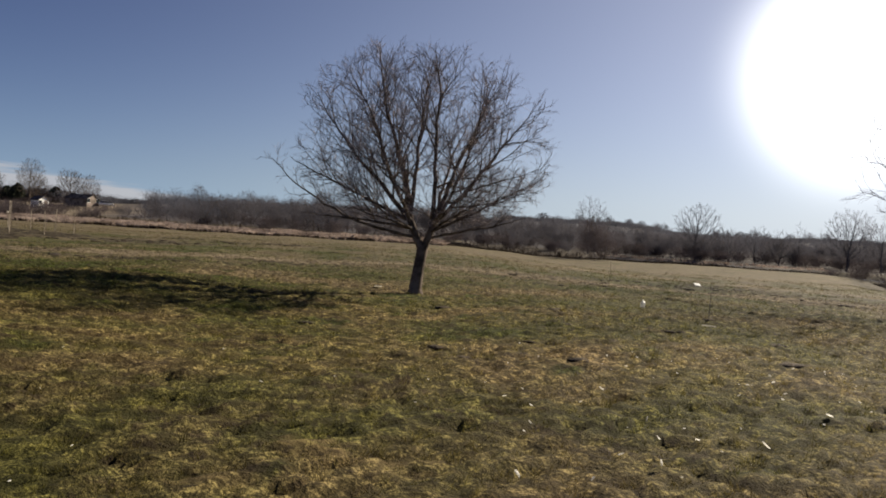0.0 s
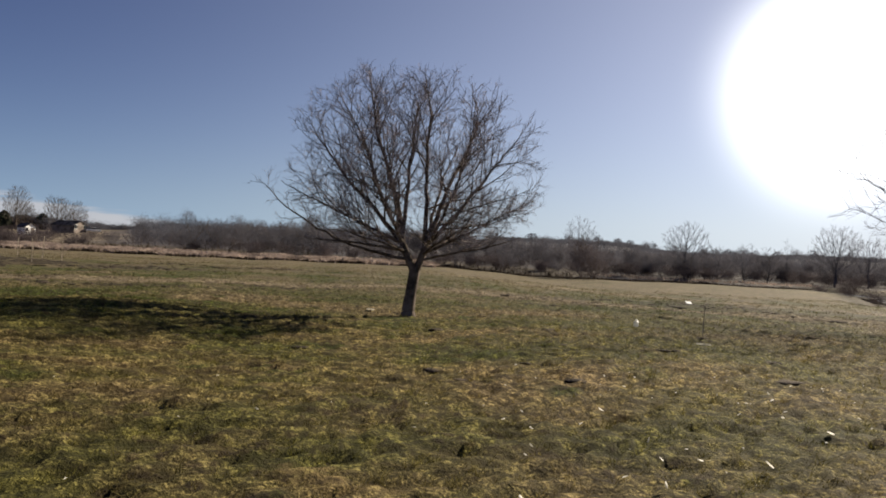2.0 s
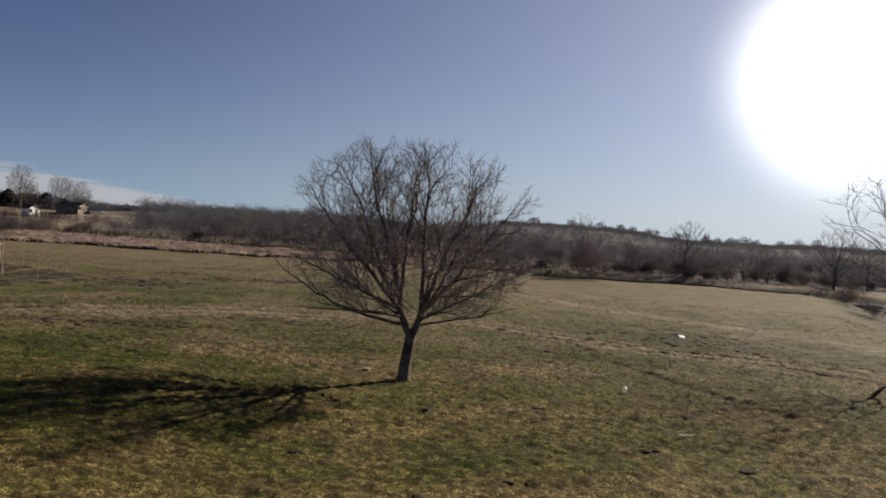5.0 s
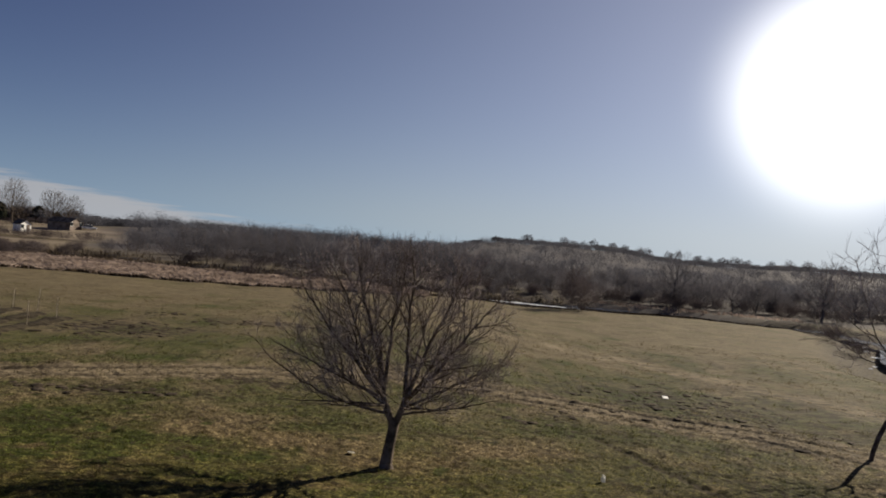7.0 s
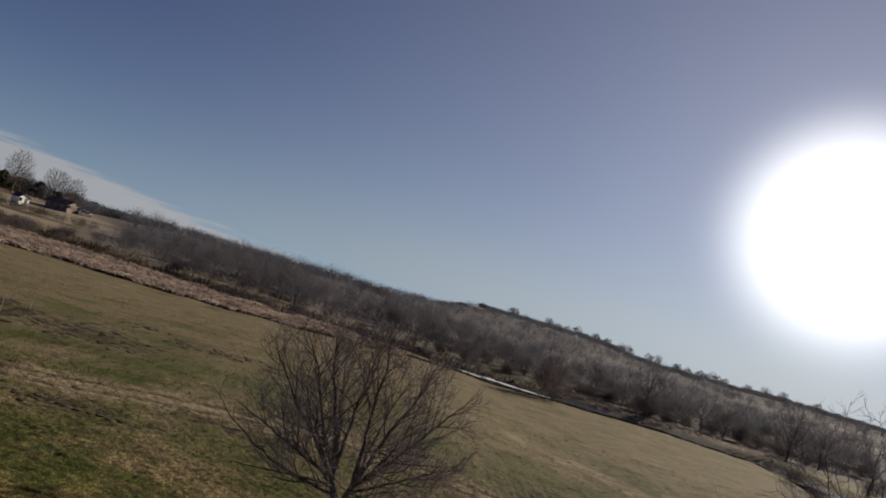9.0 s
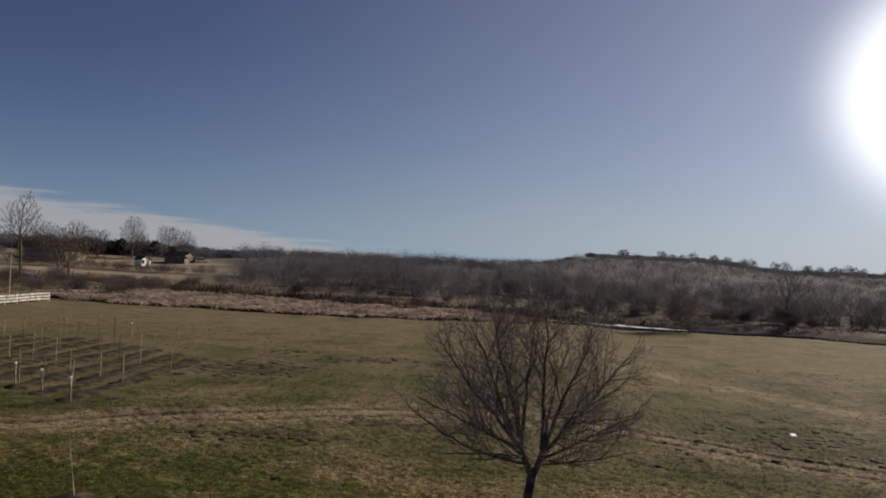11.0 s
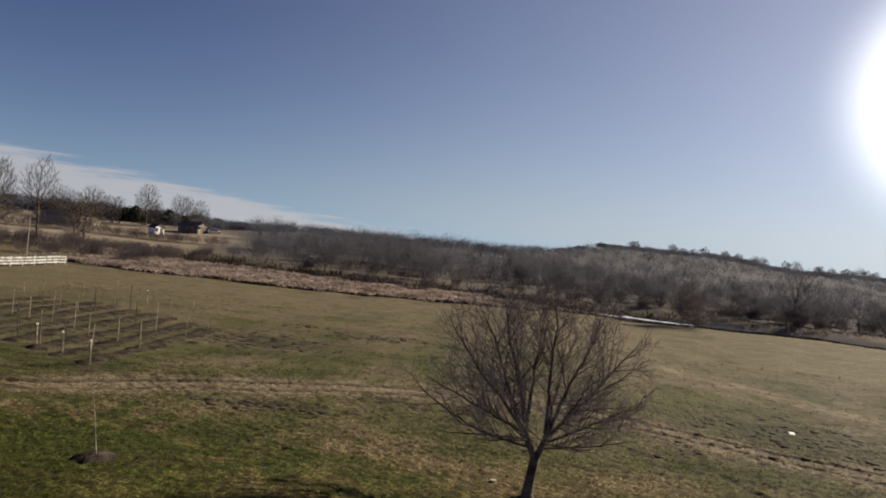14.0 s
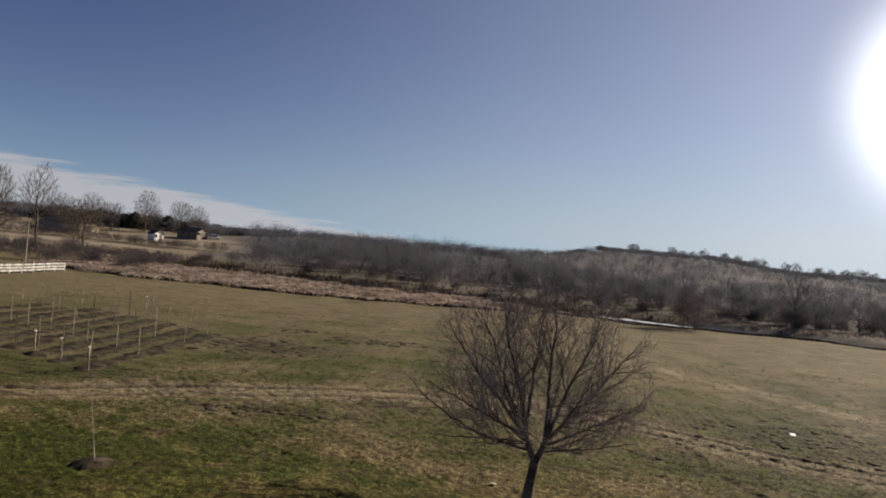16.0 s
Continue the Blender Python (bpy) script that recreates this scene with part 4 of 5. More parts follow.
# brushwood between the fence and the farmland, along the ditch and on the river's right bank
r = np.random.default_rng(66)
spots = [(r.uniform(-116, -62), r.uniform(104, 140)) for _ in range(85)] + [(r.uniform(-30, 2), r.uniform(118, 123)) for _ in range(6)]
spots += [(r.uniform(30, 105), r.uniform(140, 152)) for _ in range(70)] + [(r.uniform(-2, 28), r.uniform(143, 150)) for _ in range(14)]
spots += [(-70.8 + r.normal() * 1.2, 149.3 + r.normal() * 0.8) for _ in range(5)]
spots += [(x + r.normal() * 2.0, y + r.normal() * 1.5) for x, y in BANK[2:] for _ in range(2)]
spots += [(r.uniform(54, 88), r.uniform(48, 116)) for _ in range(50)]
brush = None
for x, y in spots:
    if away_from(RIVER, x, y) < 3.2 and x > 0:
        continue
    s = r.uniform(0.35, 0.75)
    m = pose(x, y, ground_z(x, y) - 0.05, 0, 0, r.uniform(0, 360)) @ Matrix.Diagonal((s * 1.2, s * 1.2, s, 1))
    if brush is None:
        brush = plant("shrub", "leafless brown shrub in the rough ground", *KINDS[3], (0, 0, 0), 4, 0, "brushwood", bark=M_BARK, twig=M_BRUSH)
        brush.matrix_basis = m
    else:
        copy_thing(brush, m).matrix_basis = m


def build_hedges():
    """Hedgerows between the farm's fields and undergrowth in the wood, too far off to be told apart."""
    r = np.random.default_rng(68)
    bush = template(54, 4.2, 3.0, 0.3, 0.05, 2, 1, 220, 0.03)
    v, f = joined(tubes(bush[0], 3), slivers(bush[1]))
    places = [(r.uniform(-45, 100), r.uniform(168, 185)) for _ in range(110)] + [(r.uniform(-60, -5), r.uniform(150, 168)) for _ in range(40)] + [(r.uniform(-2, 105), r.uniform(154, 170)) for _ in range(70)] + [(r.uniform(-112, -64), r.uniform(108, 138)) for _ in range(40)] + [(r.uniform(-170, -84), 192 + r.normal() * 2.5) for _ in range(150)] + [(r.uniform(-215, -118), 250 + r.normal() * 3) for _ in range(150)]
    pieces = []
    for x, y in places:
        s = r.uniform(0.4, 0.8)
        pieces.append((np.c_[v[:, 0] * s * 1.3 + x, v[:, 1] * s + y, v[:, 2] * s + ground_z(x, y) - 0.1], f))
    tagged(new("hedges", mesh_of("hedges", *joined(*pieces), M_BRUSH)), "leafless hedgerows and undergrowth beyond the river", "hedge", kind="stuff")


build_hedges()

# ---- reeds ----

def build_reeds():
    r = np.random.default_rng(71)
    segs, heads = [], []
    for _ in range(5600):
        x = r.uniform(-74, 0)
        edge = np.interp(x, REED_X, REED_Y)
        y = edge + 26.0 * r.uniform(0, 1) ** 1.25 * (0.25 + 0.75 * ease(-2, -18, x)) + r.normal() * 0.6
        if r.uniform() < 0.3 * (1 + waves(np.array([x]), np.array([y]), 8, 6.0)[0]):
            continue
        z, tall = ground_z(x, y), r.uniform(0.32, 0.75) * (0.75 + 0.25 * waves(np.array([x]), np.array([y]), 9, 8.0)[0])
        tall = max(tall, 0.3)
        for _k in range(8):
            a, t = r.normal(size=2) * 0.25, r.normal(size=2) * 0.2
            p = np.array((x + a[0], y + a[1], z - 0.05))
            q = p + np.array((t[0], t[1], tall * r.uniform(0.7, 1.0)))
            segs.append((p, q, 0.05, 0.03))
            heads.append((q, q + np.array((t[0] * 1.6 + r.normal() * 0.1, t[1], 0.16)), 0.09, 0.03))
    for _ in range(220):
        x = r.uniform(29, 69)
        y = 140.5 - 0.12 * (x - 29) + r.normal() * 1.6
        z, tall = ground_z(x, y), r.uniform(0.25, 0.55)
        for _k in range(4):
            a, t = r.normal(size=2) * 0.3, r.normal(size=2) * 0.2
            p = np.array((x + a[0], y + a[1], z - 0.05))
            segs.append((p, p + np.array((t[0], t[1], tall)), 0.06, 0.04))
    tagged(new("reeds", mesh_of("reeds", *joined(slivers(segs), slivers(heads)), M_REED)), "pinkish tan dry reeds along the ditch", "reeds", kind="stuff")


def build_weed_shade():
    """Dark dead weeds along the far edge of the pasture, on both banks, standing in for the bank's shaded side."""
    r = np.random.default_rng(75)
    segs = []
    for _ in range(5200):
        x = r.uniform(-72, 68)
        edge = np.interp(x, REED_X + (8.6, 26, 45, 63), REED_Y + (115, 119.5, 121, 113))
        y = edge - 0.3 + abs(r.normal()) * (0.7 if x < -6 else 1.3)
        z, tall = ground_z(x, y), r.uniform(0.18, 0.45) * (1.0 if x < -6 else 0.7 if x < 25 else 0.9)
        for _k in range(3):
            a, t = r.normal(size=2) * 0.2, r.normal(size=2) * 0.15
            p = np.array((x + a[0], y + a[1], z - 0.05))
            segs.append((p, p + np.array((t[0], t[1], tall)), 0.045, 0.02))
    # the dark growth on both banks, added to draw the dark line of the ditch behind the reeds
    while len(segs) < 15600 + 21000:
        x = r.uniform(-100, 30)
        y = np.interp(x, RIVER[:6, 0], RIVER[:6, 1]) + r.normal() * 3.0 + (3.5 if r.uniform() < 0.5 else -3.5)
        if y < np.interp(x, REED_X, REED_Y) + 9 or (x > -2 and y < 130):
            continue
        z, tall = ground_z(x, y), r.uniform(0.35, 0.95) * (1 + 0.35 * waves(np.array([x]), np.array([y]), 19, 7.0)[0])
        for _k in range(3):
            a, t = r.normal(size=2) * 0.25, r.normal(size=2) * 0.25
            p = np.array((x + a[0], y + a[1], z - 0.05))
            segs.append((p, p + np.array((t[0], t[1], max(tall, 0.25))), 0.05, 0.02))
    tagged(new("weeds", mesh_of("weeds", *slivers(segs), M_WEED_SHADE)), "dark dead weeds standing in for shade along the pasture's edge and the ditch", "weeds", kind="stuff")


build_reeds()
build_weed_shade()

# ---- the planted plot: beds of dark soil with stakes ----


def build_plot():
    r = np.random.default_rng(81)
    stake = None
    for i in range(9):
        x0, y0 = -23.9 - 2.25 * i, 37.2 + 1.15 * i
        bed_len = 18.0 if i < 7 else 15.0
        n = 40
        t = np.linspace(0, 1, n)
        cx, cy = x0 - 0.3 * t + 0.06 * waves(t * 20, t * 0, i, 3.0), y0 - 0.8 + bed_len * t
        rows = []
        for off, up in ((-0.75, -0.03), (-0.48, 0.08), (0.0, 0.12), (0.48, 0.08), (0.75, -0.03)):
            jit = r.normal(size=n) * 0.1
            end = ease(0, 0.05, t) * ease(1, 0.95, t)
            off, up = off * (0.25 + 0.75 * end), -0.06 + (up + 0.06) * end
            rows.append(np.stack([cx + off + jit, cy, height(cx + off, cy) + up + 0.03 * r.normal(size=n) * (up > 0.02)], 1))
        verts = np.concatenate(rows)
        k = np.arange(n - 1)
        faces = np.concatenate([np.stack([k + a * n, k + 1 + a * n, k + 1 + (a + 1) * n, k + (a + 1) * n], 1)[:, ::-1] for a in range(4)])
        tagged(new("planting_bed", mesh_of("planting_bed", verts, faces, M_BED, True)), "long bed of dark bare soil in the grass", "garden bed", "beds of the plot")
        for j in range(4):
            x, y = x0 - 0.1 * j + r.normal() * 0.12, y0 + 0.2 + 5.3 * j + r.normal() * 0.3
            m = pose(x, y, ground_z(x, y), r.normal() * 1.5, r.normal() * 1.5, r.uniform(0, 90)) @ Matrix.Diagonal((1, 1, r.uniform(1.0, 1.7), 1))
            if stake is None:
                stake = thing("stake", "weathered wooden stake driven into the soil", "stake", group="stakes of the plot")
                part("post", rounded(mesh_of("post", *box(-0.022, -0.022, -0.2, 0.022, 0.022, 1.32), M_STAKE), 0.008), stake)
                part("sapling", mesh_of("sapling", *tubes([((0.09, 0, -0.05), (0.1, 0.02, 0.7), 0.012, 0.009), ((0.1, 0.02, 0.7), (0.07, 0.0, 1.2), 0.009, 0.004)], 5), M_BARK), stake, "thin bare young stem")
                stake.matrix_basis = m
            else:
                copy_thing(stake, m).matrix_basis = m

    for x, y in ((-34.7, 63.0), (-28.9, 40.2), (-26.3, 38.7), (-23.6, 37.0)):
        m = pose(x, y, ground_z(x, y), 1, -1, r.uniform(-20, 20))
        tall = thing("marked_stake", "wooden stake with a white cap in the plot", "stake", group="capped stakes")
        part("post", rounded(mesh_of("post", *box(-0.03, -0.03, -0.2, 0.03, 0.03, 1.2), M_STAKE), 0.008), tall)
        part("cap", rounded(mesh_of("cap", *box(-0.06, -0.05, 1.2, 0.06, 0.05, 1.31), M_PALE), 0.02), tall, "white plastic cap")
        tall.matrix_basis = m


build_plot()

# ---- young tree with a stake and a ring of mulch ----


def young_tree(x, y, tall, lean, wide, stem):
    z = ground_z(x, y)
    t = thing("young_tree", "young staked tree in a ring of dark mulch", "sapling", (x, y, z))
    r = np.random.default_rng(int(abs(x) * 10))
    ring = []
    for k in range(24):
        a = k / 24 * 6.283
        q = wide * r.uniform(0.85, 1.1)
        ring.append((math.cos(a) * q, math.sin(a) * q, -0.03))
    verts = [(0, 0, 0.16 * wide)] + [(x * 0.6, y * 0.6, 0.17 * wide + r.normal() * 0.015) for x, y, _ in ring] + ring
    tri = [(0, 1 + k, 1 + (k + 1) % 24) for k in range(24)]
    tri += [(1 + k, 25 + k, 25 + (k + 1) % 24) for k in range(24)] + [(1 + k, 25 + (k + 1) % 24, 1 + (k + 1) % 24) for k in range(24)]
    part("mulch", mesh_of("mulch", verts, tri, M_SOIL, True), t, "mound of dark mulch")
    part("stem", mesh_of("stem", *tubes([((0, 0, 0), (lean * 0.5, 0, tall * 0.5), stem, stem * 0.8), ((lean * 0.5, 0, tall * 0.5), (lean, 0, tall), stem * 0.8, stem * 0.3)], 6), M_STAKE), t)


young_tree(-15.0, 23.9, 1.95, -0.28, 0.74, 0.019)
young_tree(6.98, 23.8, 1.1, 0.03, 0.24, 0.011)
young_tree(8.5, 41.8, 1.1, 0.0, 0.2, 0.014)

# ---- fence, house, shed ----


def build_fence():
    a, b = np.array((-63.9, 94.7)), np.array((-61.5, 70.0))
    f = thing("board_fence", "white board fence at the corner of the pasture", "fence", (*a, ground_z(*a)))
    n = 10
    for k in range(n + 1):
        p = (b - a) * k / n
        z = ground_z(*(a + p)) - ground_z(*a)
        part("post", rounded(mesh_of("post", *box(p[0] - 0.07, p[1] - 0.07, z - 0.3, p[0] + 0.07, p[1] + 0.07, z + 1.3), M_BOARD), 0.01), f)
    for k in range(n):
        p, q = (b - a) * k / n, (b - a) * (k + 1) / n
        for h in (0.35, 0.7, 1.05):
            zp, zq = ground_z(*(a + p)) - ground_z(*a) + h, ground_z(*(a + q)) - ground_z(*a) + h
            v = [(p[0] + s * 0.02 + 0.08, p[1], zp + u) for s in (-1, 1) for u in (-0.11, 0.11)] + [(q[0] + s * 0.02 + 0.08, q[1], zq + u) for s in (-1, 1) for u in (-0.11, 0.11)]
            part("rail", mesh_of("rail", v, [(0, 1, 3, 2), (4, 6, 7, 5), (0, 4, 5, 1), (2, 3, 7, 6), (0, 2, 6, 4), (1, 5, 7, 3)], M_BOARD), f)


build_fence()


def gabled(name, label, at, turn, wide, deep, eaves, ridge, wall_mat, roof_mat, openings):
    h = thing(name, label, "house", at, turn)
    x, y = wide / 2, deep / 2
    v = [(-x, -y, -0.5), (x, -y, -0.5), (x, y, -0.5), (-x, y, -0.5), (-x, -y, eaves), (x, -y, eaves), (x, y, eaves), (-x, y, eaves), (0, -y, ridge), (0, y, ridge)]
    me = bpy.data.meshes.new("wall")
    me.from_pydata(v, [], [(0, 1, 5, 8, 4), (2, 3, 7, 9, 6), (1, 2, 6, 5), (3, 0, 4, 7)])
    me.materials.append(wall_mat)
    part("wall", me, h)
    o = 0.3
    sl = (ridge - eaves) / x
    for s in (-1, 1):
        rv = [(s * (x + o), -y - o, eaves - o * sl), (s * (x + o), y + o, eaves - o * sl), (0, y + o, ridge), (0, -y - o, ridge)]
        rv += [(a, b, c + 0.15) for a, b, c in rv]
        part("roof", mesh_of("roof", rv, [(0, 1, 2, 3), (4, 7, 6, 5), (0, 4, 5, 1), (1, 5, 6, 2), (2, 6, 7, 3), (3, 7, 4, 0)], roof_mat), h)
    for kind, cx, z0, ww, hh in openings:
        ob = part(kind, rounded(mesh_of(kind, *box(cx - ww / 2, -y - 0.06, z0, cx + ww / 2, -y + 0.02, z0 + hh), M_GLASS if kind == "window" else M_BROWN), 0.01), h)
        part("lintel", mesh_of("lintel", *box(cx - ww / 2 - 0.1, -y - 0.08, z0 + hh, cx + ww / 2 + 0.1, -y + 0.01, z0 + hh + 0.12), M_WHITE), ob)
        part("sill", mesh_of("sill", *box(cx - ww / 2 - 0.1, -y - 0.08, z0 - 0.1, cx + ww / 2 + 0.1, -y + 0.01, z0), M_WHITE), ob)
    return h


gabled("white_house", "small white gabled house on the far farmland", (-114.0, 212.5, ground_z(-114.0, 212.5) - 0.1), 62, 3.1, 3.4, 2.2, 3.2, M_WHITE, M_ROOF, [("window", -1.0, 1.0, 0.8, 1.0), ("door", 0.7, 0.0, 0.9, 2.0)])
gabled("brown_house", "low brown house with a dark roof on the farmland", (-110.9, 230.5, ground_z(-110.9, 230.5)), 75, 5.2, 8.0, 2.0, 3.3, M_BROWN, M_ROOF, [("window", -2.0, 1.0, 1.2, 1.1), ("window", 2.0, 1.0, 1.2, 1.1)])

gabled("far_house", "pale house far away across the fields", (-169, 380, ground_z(-169, 380)), 50, 4.5, 6.0, 2.2, 3.6, M_WHITE, M_ROOF, [("window", 0.0, 1.0, 1.2, 1.1)])
gabled("far_house", "long pale shed far away across the fields", (-159, 382, ground_z(-159, 382)), 60, 4.0, 6.5, 1.9, 2.8, M_WHITE, M_ROOF, [("door", 0.0, 0.0, 1.6, 2.0)])
gabled("hill_barn", "long dark barn on the crest of the hill", (452, 905, ground_z(452, 905) - 1.0), 100, 22.0, 44.0, 3.2, 5.8, M_BROWN, M_ROOF, [("door", 0.0, 0.0, 3.0, 3.0)])

gabled("farm_shed", "long low grey farm shed beyond the tall trees", (-158, 236, ground_z(-158, 236)), 62, 7.0, 26.0, 2.6, 4.0, M_STAKE, M_ROOF, [("door", -1.0, 0.0, 2.4, 2.3)])


def build_car(x, y):
    c = thing("car", "white car parked beside the brown house", "car", (x, y, ground_z(x, y)), 40)
    part("body", rounded(mesh_of("body", *box(-2.2, -0.88, 0.3, 2.2, 0.88, 0.95), M_WHITE), 0.14, 3), c)
    cabin = mesh_of("cabin", *box(-1.5, -0.8, 0.9, 1.1, 0.8, 1.5), M_GLASS)
    cabin.vertices.foreach_set("co", np.array([(v.co.x * (0.8 if v.co.z > 1 else 1), v.co.y * (0.85 if v.co.z > 1 else 1), v.co.z) for v in cabin.vertices]).ravel())
    part("cabin", rounded(cabin, 0.08), c, "dark glazed cabin")
    part("roof", rounded(mesh_of("roof", *box(-1.2, -0.68, 1.46, 0.9, 0.68, 1.54), M_WHITE), 0.03), c)
    for wx in (-1.4, 1.4):
        for wy in (-0.85, 0.85):
            part("wheel", mesh_of("wheel", *tubes([((wx, wy - 0.1, 0.32), (wx, wy + 0.1, 0.32), 0.32, 0.32), ((wx, wy - 0.11, 0.32), (wx, wy + 0.11, 0.32), 0.2, 0.2)], 16), M_TYRE), c)


build_car(-104.6, 232.5)

rail_fence = thing("rail_fence", "short pale wooden rail fence beside the ditch", "fence", (-82.0, 156.3, ground_z(-82.0, 156.3)))
deck = ground_z(-82.0, 156.3)
for k in range(8):
    x, y = -2.5 + k * 0.71, 0.12 - 0.034 * k
    foot = ground_z(-82.0 + x, 156.3 + y) - deck - 0.2
    part("post", rounded(mesh_of("post", *box(x - 0.06, y - 0.06, foot, x + 0.06, y + 0.06, foot + 1.35), M_BOARD), 0.01), rail_fence)
    if k < 7:
        step = ground_z(-82.0 + x + 0.71, 156.3 + y) - deck - 0.2
        for up in (0.6, 1.15):
            part("rail", mesh_of("rail", *tubes([((x, y - 0.08, foot + up), (x + 0.71, y - 0.11, step + up), 0.05, 0.05)], 6), M_BOARD), rail_fence)

pole = thing("utility_pole", "tall thin wooden pole behind the board fence", "pole", (-70.3, 95.5, ground_z(-70.3, 95.5)))
part("post", mesh_of("post", *tubes([((0, 0, -0.4), (0, 0, 3.0), 0.1, 0.09), ((0, 0, 3.0), (0.03, 0, 6.4), 0.09, 0.07)], 8), M_STAKE), pole)
part("crossbar", rounded(mesh_of("crossbar", *box(-0.5, -0.05, 6.0, 0.5, 0.05, 6.12), M_STAKE), 0.01), pole)

rail = thing("footbridge_rail", "low wooden rail at the ditch crossing", "railing", (-74.6, 140, ground_z(-74.6, 140)), 8)
for k in range(7):
    part("post", rounded(mesh_of("post", *box(-2.9 + k * 0.96, -0.07, -0.4, -2.76 + k * 0.96, 0.07, 1.05), M_STAKE), 0.01), rail)
for h in (0.55, 0.98):
    part("rail", rounded(mesh_of("rail", *box(-3.0, -0.12, h, 3.1, -0.075, h + 0.12), M_STAKE), 0.008), rail)

# ---- grass ----


def build_grass():
    """Tufts of short blades, thick near the take-off place and thinner farther out."""
    r = np.random.default_rng(91)
    n = 100000
    y = 6.5 + 70 * r.uniform(0, 1, n) ** 3.3
    x = r.uniform(-1, 1, n) * (5.0 + 0.62 * y) - 1.0
    keep = waves(x, y, 12, 3.0) + 0.9 * waves(x, y, 14, 0.45) * ease(40, 20, y) + 0.6 * r.normal(size=n) - 2.2 * patchy(x, y)[1] > -0.9
    row = ((-23.9 - x) / 2.25) % 1.0
    keep &= ~((x < -23) & (x > -43.5) & (y > 36 - 0.5 * (x + 24)) & (y < 56 - 0.5 * (x + 24)) & ((row < 0.42) | (row > 0.58)))
    x, y = x[keep], y[keep]
    each = 7
    far = ease(8, 45, y)
    bx = np.repeat(x, each) + r.normal(size=len(x) * each) * np.repeat(0.04 + 0.1 * far, each)
    by = np.repeat(y, each) + r.normal(size=len(x) * each) * np.repeat(0.04 + 0.1 * far, each)
    tall = np.repeat(r.gamma(3.0, 0.0115, len(x)) * (1 + 0.7 * far) * np.clip(0.85 + 0.8 * waves(x, y, 41, 0.55), 0.25, 2.8), each) * r.uniform(0.6, 1.2, len(bx))
    wide = np.repeat(0.004 + 0.012 * far, each) * r.uniform(0.7, 1.3, len(bx))
    turn = r.uniform(0, 6.28, len(bx))
    lean = r.normal(size=(len(bx), 2)) * tall[:, None] * 0.6
    z = height(bx, by) - 0.01
    c, q = np.cos(turn) * wide, np.sin(turn) * wide
    verts = np.stack([np.c_[bx - c, by - q, z], np.c_[bx + c, by + q, z], np.c_[bx + lean[:, 0], by + lean[:, 1], z + tall]], 1).reshape(-1, 3)
    me = mesh_of("grass", verts, np.arange(len(verts)).reshape(-1, 3), M_GRASS)
    me.attributes.new("lush", "FLOAT", "POINT").data.foreach_set("value", np.repeat(patchy(bx, by)[0], 3).astype(np.float32))
    tagged(new("grass", me), "short tufts of green and straw winter grass", "grass", kind="stuff")


build_grass()

# ---- clods of earth and litter in the grass ----


def clod_mesh(seed):
    bm = bmesh.new()
    bmesh.ops.create_icosphere(bm, subdivisions=2, radius=1.0)
    for v in bm.verts:
        k = 1 + 0.28 * noise.noise(v.co * 1.7 + Vector((seed * 7.1, 0, 0))) + 0.12 * noise.noise(v.co * 4.3 + Vector((0, seed * 3.3, 0)))
        v.co = Vector((v.co.x * k, v.co.y * k, v.co.z * 0.2 * k))
    for f in bm.faces:
        f.smooth = True
    me = bpy.data.meshes.new("molehill")
    bm.to_mesh(me)
    bm.free()
    me.materials.append(M_SOIL)
    return me


r = np.random.default_rng(101)
clods = [clod_mesh(k) for k in range(4)]
spots = [(2.9, 23.5), (4.7, 19.9), (5.0, 20.0), (-0.2, 16.4), (2.0, 15.6), (-2.7, 18.6), (-5.2, 18.8)]
for cx, cy, sx, sy, n in ((-19.2, 60.2, 1.0, 0.7, 16), (-13.6, 57.7, 1.9, 0.6, 20), (15.9, 43.8, 1.6, 3.3, 36), (4.5, 34.0, 0.9, 0.4, 5), (9.4, 36.3, 3.0, 1.2, 16), (-3.0, 47.0, 6.0, 5.0, 8), (-12.6, 33.4, 2.0, 0.5, 28), (12.6, 41.5, 2.0, 1.6, 26), (17.0, 37.5, 2.2, 1.2, 16), (3.5, 18.5, 2.2, 3.2, 7), (-19.5, 51.0, 3.0, 2.2, 44), (-11.5, 59.0, 2.2, 0.7, 18)):
    spots += [(cx + r.normal() * sx, cy + r.normal() * sy) for _ in range(n)]
for x, y in spots:
    s = r.uniform(0.07, 0.19) * (1.35 if y > 30 else 0.9)
    ob = tagged(new("molehill", clods[int(r.integers(0, 4))]), "small dark heap of loose soil in the grass", "molehill", "molehills")
    ob.matrix_basis = pose(x, y, ground_z(x, y) + 0.01, 0, 0, r.uniform(0, 360)) @ Matrix.Diagonal((s * r.uniform(1, 1.6), s, s, 1))


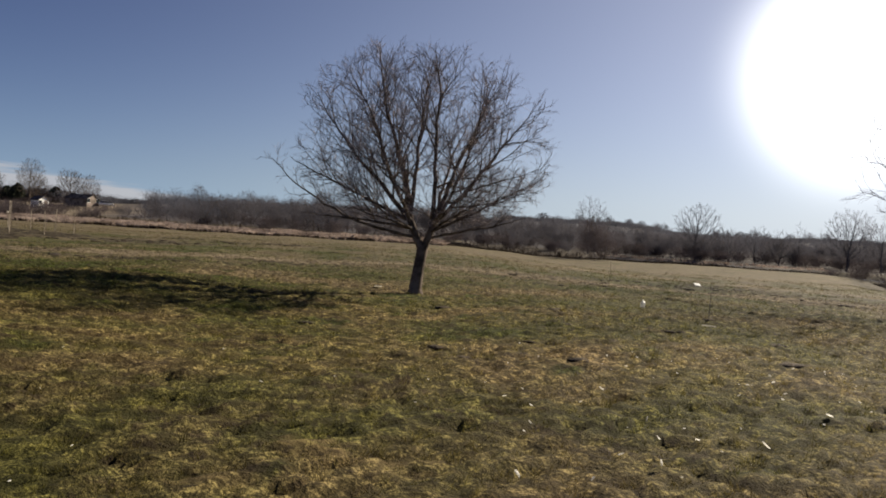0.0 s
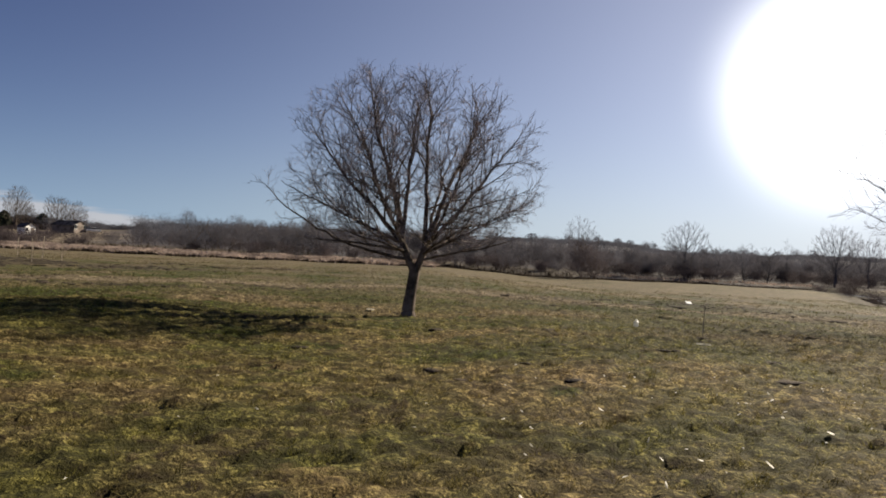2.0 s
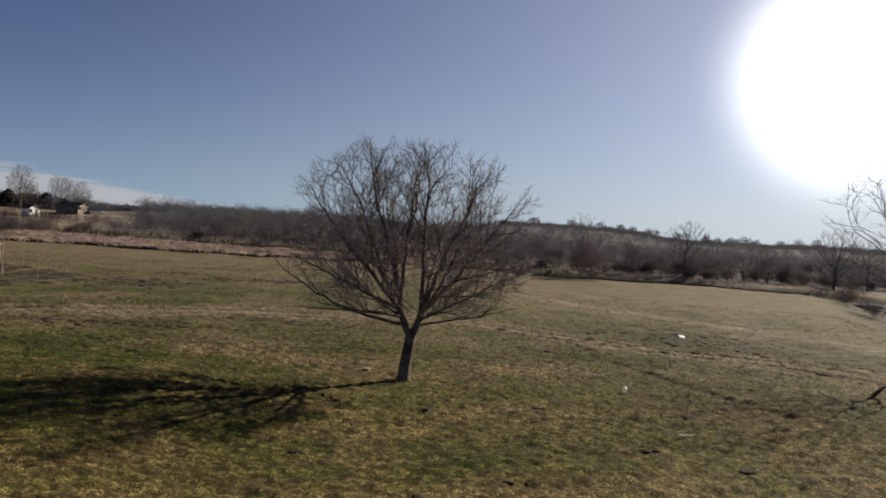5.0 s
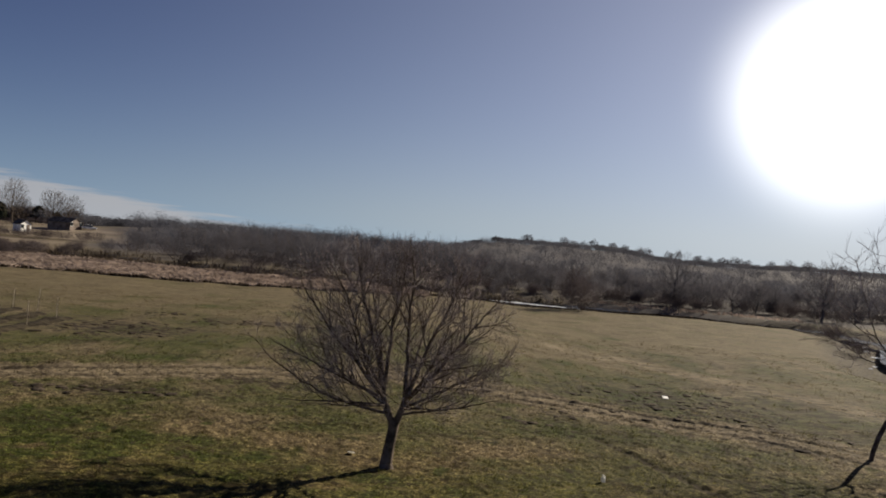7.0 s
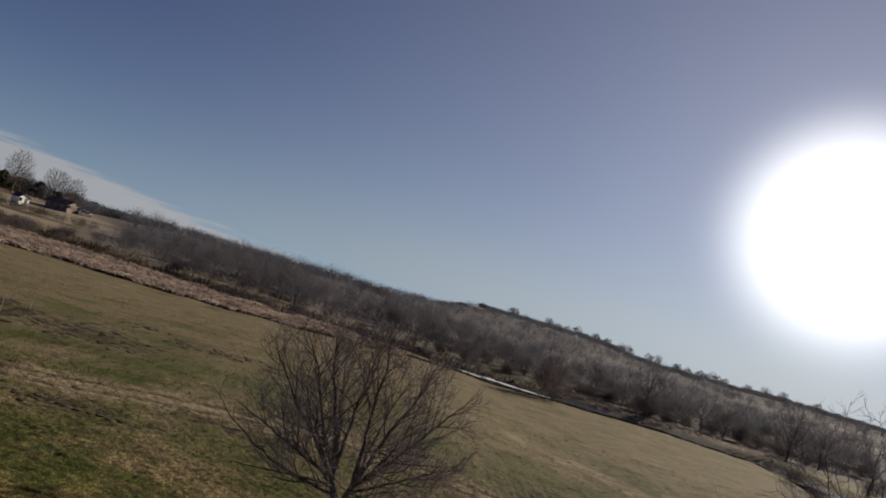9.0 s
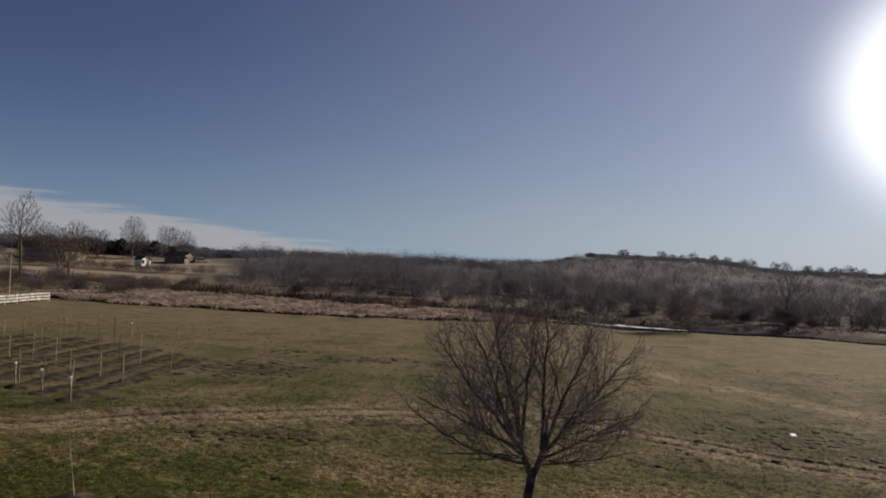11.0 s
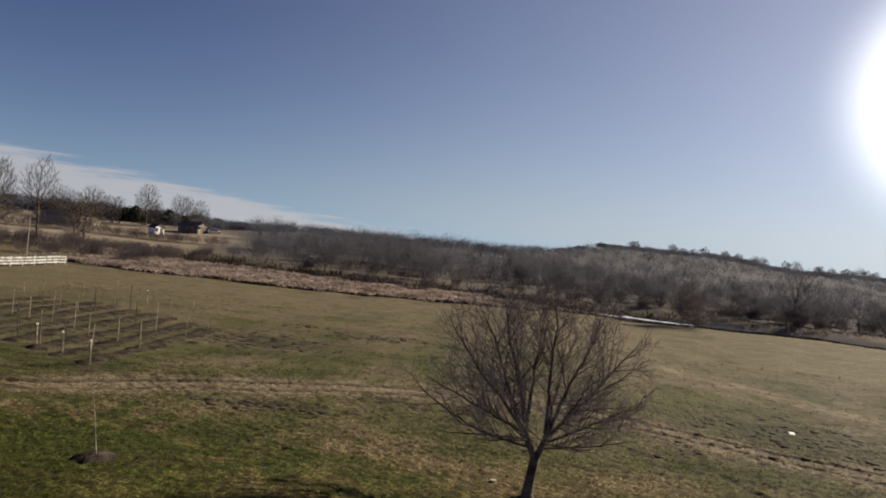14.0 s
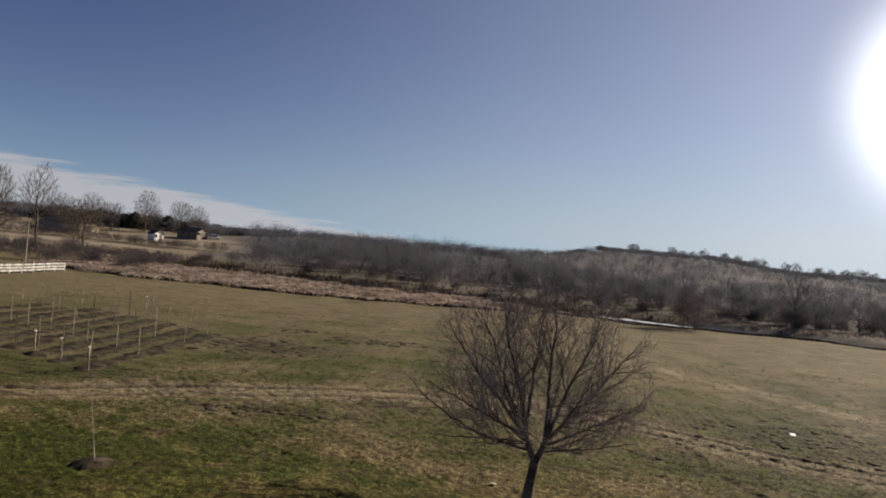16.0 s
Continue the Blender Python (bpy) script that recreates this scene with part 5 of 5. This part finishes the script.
def leaf_mesh(seed):
    """A curled dry husk: a narrow strip, bent along and across."""
    r = np.random.default_rng(seed)
    nu, nv = 7, 4
    verts = []
    curl, twist = r.uniform(1.2, 3.0), r.uniform(-1.2, 1.2)
    for i in range(nu):
        u = i / (nu - 1)
        w = 0.15 * math.sin(math.pi * (0.12 + 0.8 * u)) + 0.015
        for j in range(nv):
            v = (j / (nv - 1) - 0.5) * 2
            a = twist * u
            y, z = v * w, 0.25 * w * (v * v) * 3 + 0.12 * curl * (u - 0.5) ** 2
            verts.append(((u - 0.5), y * math.cos(a) - z * math.sin(a), y * math.sin(a) + z * math.cos(a) + 0.06))
    i = (np.arange(nu - 1)[:, None] * nv + np.arange(nv - 1)).ravel()
    return mesh_of("fallen_leaf", verts, np.stack([i, i + nv, i + nv + 1, i + 1], 1), M_PALE, True)


leaves = [leaf_mesh(k) for k in range(4)]
spots = [(0.5, 10.2, 0.15), (1.9, 13.6, 0.1), (2.1, 12.2, 0.13), (2.0, 11.5, 0.08), (3.0, 11.4, 0.14), (4.3, 12.7, 0.14), (1.8, 10.7, 0.12), (0.8, 11.9, 0.1), (1.1, 10.2, 0.09), (3.8, 14.7, 0.08), (4.6, 14.9, 0.1),
         (4.1, 13.4, 0.09), (1.5, 10.9, 0.08), (3.6, 13.5, 0.07), (-2.2, 12.9, 0.07), (-1.2, 15.4, 0.06)]
spots += [(r.uniform(0, 7.5), r.uniform(8.5, 17), r.uniform(0.03, 0.08)) for _ in range(95)] + [(r.uniform(-6, 0), r.uniform(8.5, 15), r.uniform(0.03, 0.06)) for _ in range(16)]
for x, y, s in spots:
    ob = tagged(new("fallen_leaf", leaves[int(r.integers(0, 4))]), "pale curled dry leaf lying on the grass", "leaf", "fallen leaves")
    ob.matrix_basis = pose(x, y, ground_z(x, y) + 0.06, r.uniform(-50, 50), r.uniform(-35, 35), r.uniform(0, 360)) @ Matrix.Diagonal((s * 0.7, s * 0.55, s * 0.8, 1))

# ---- litter in the grass ----
for name, label, x, y, a, b in (("white_board", "white weathered board lying in the grass", 13.32, 42.8, 0.36, 0.2), ("pale_stone", "flat pale stone in the grass by the tree", -2.1, 27.5, 0.2, 0.16), ("white_plank", "short pale plank beside a young tree", 6.13, 21.45, 0.34, 0.1)):
    me = rounded(mesh_of(name, *box(-a / 2, -b / 2, 0.0, a / 2, b / 2, 0.03), M_WHITE if name == "white_board" else M_PALE), 0.006)
    ob = tagged(new(name, me), label, "litter")
    ob.matrix_basis = pose(x, y, ground_z(x, y) + (0.12 if name == "white_board" else 0.05), 34 if name == "white_board" else -7, 5, 20)

jug = thing("plastic_jug", "white plastic jug standing in the grass", "jug", (6.03, 26.7, ground_z(6.03, 26.7)), 30)
jug.scale = (0.75, 0.75, 0.75)
part("body", mesh_of("body", *tubes([((0, 0, 0), (0, 0, 0.02), 0.08, 0.095), ((0, 0, 0.02), (0, 0, 0.19), 0.095, 0.095), ((0, 0, 0.19), (0, 0, 0.26), 0.095, 0.03), ((0, 0, 0.26), (0, 0, 0.29), 0.03, 0.03)], 14), M_JUG, True), jug)
part("cap", mesh_of("cap", *tubes([((0, 0, 0.28), (0, 0, 0.31), 0.036, 0.036), ((0, 0, 0.31), (0, 0, 0.312), 0.036, 0.001)], 12), M_PALE), jug)
part("handle", mesh_of("handle", *tubes([((0.05, 0, 0.25), (0.11, 0, 0.24), 0.012, 0.012), ((0.11, 0, 0.24), (0.115, 0, 0.14), 0.012, 0.012), ((0.115, 0, 0.14), (0.085, 0, 0.11), 0.012, 0.012)], 6), M_WHITE), jug)
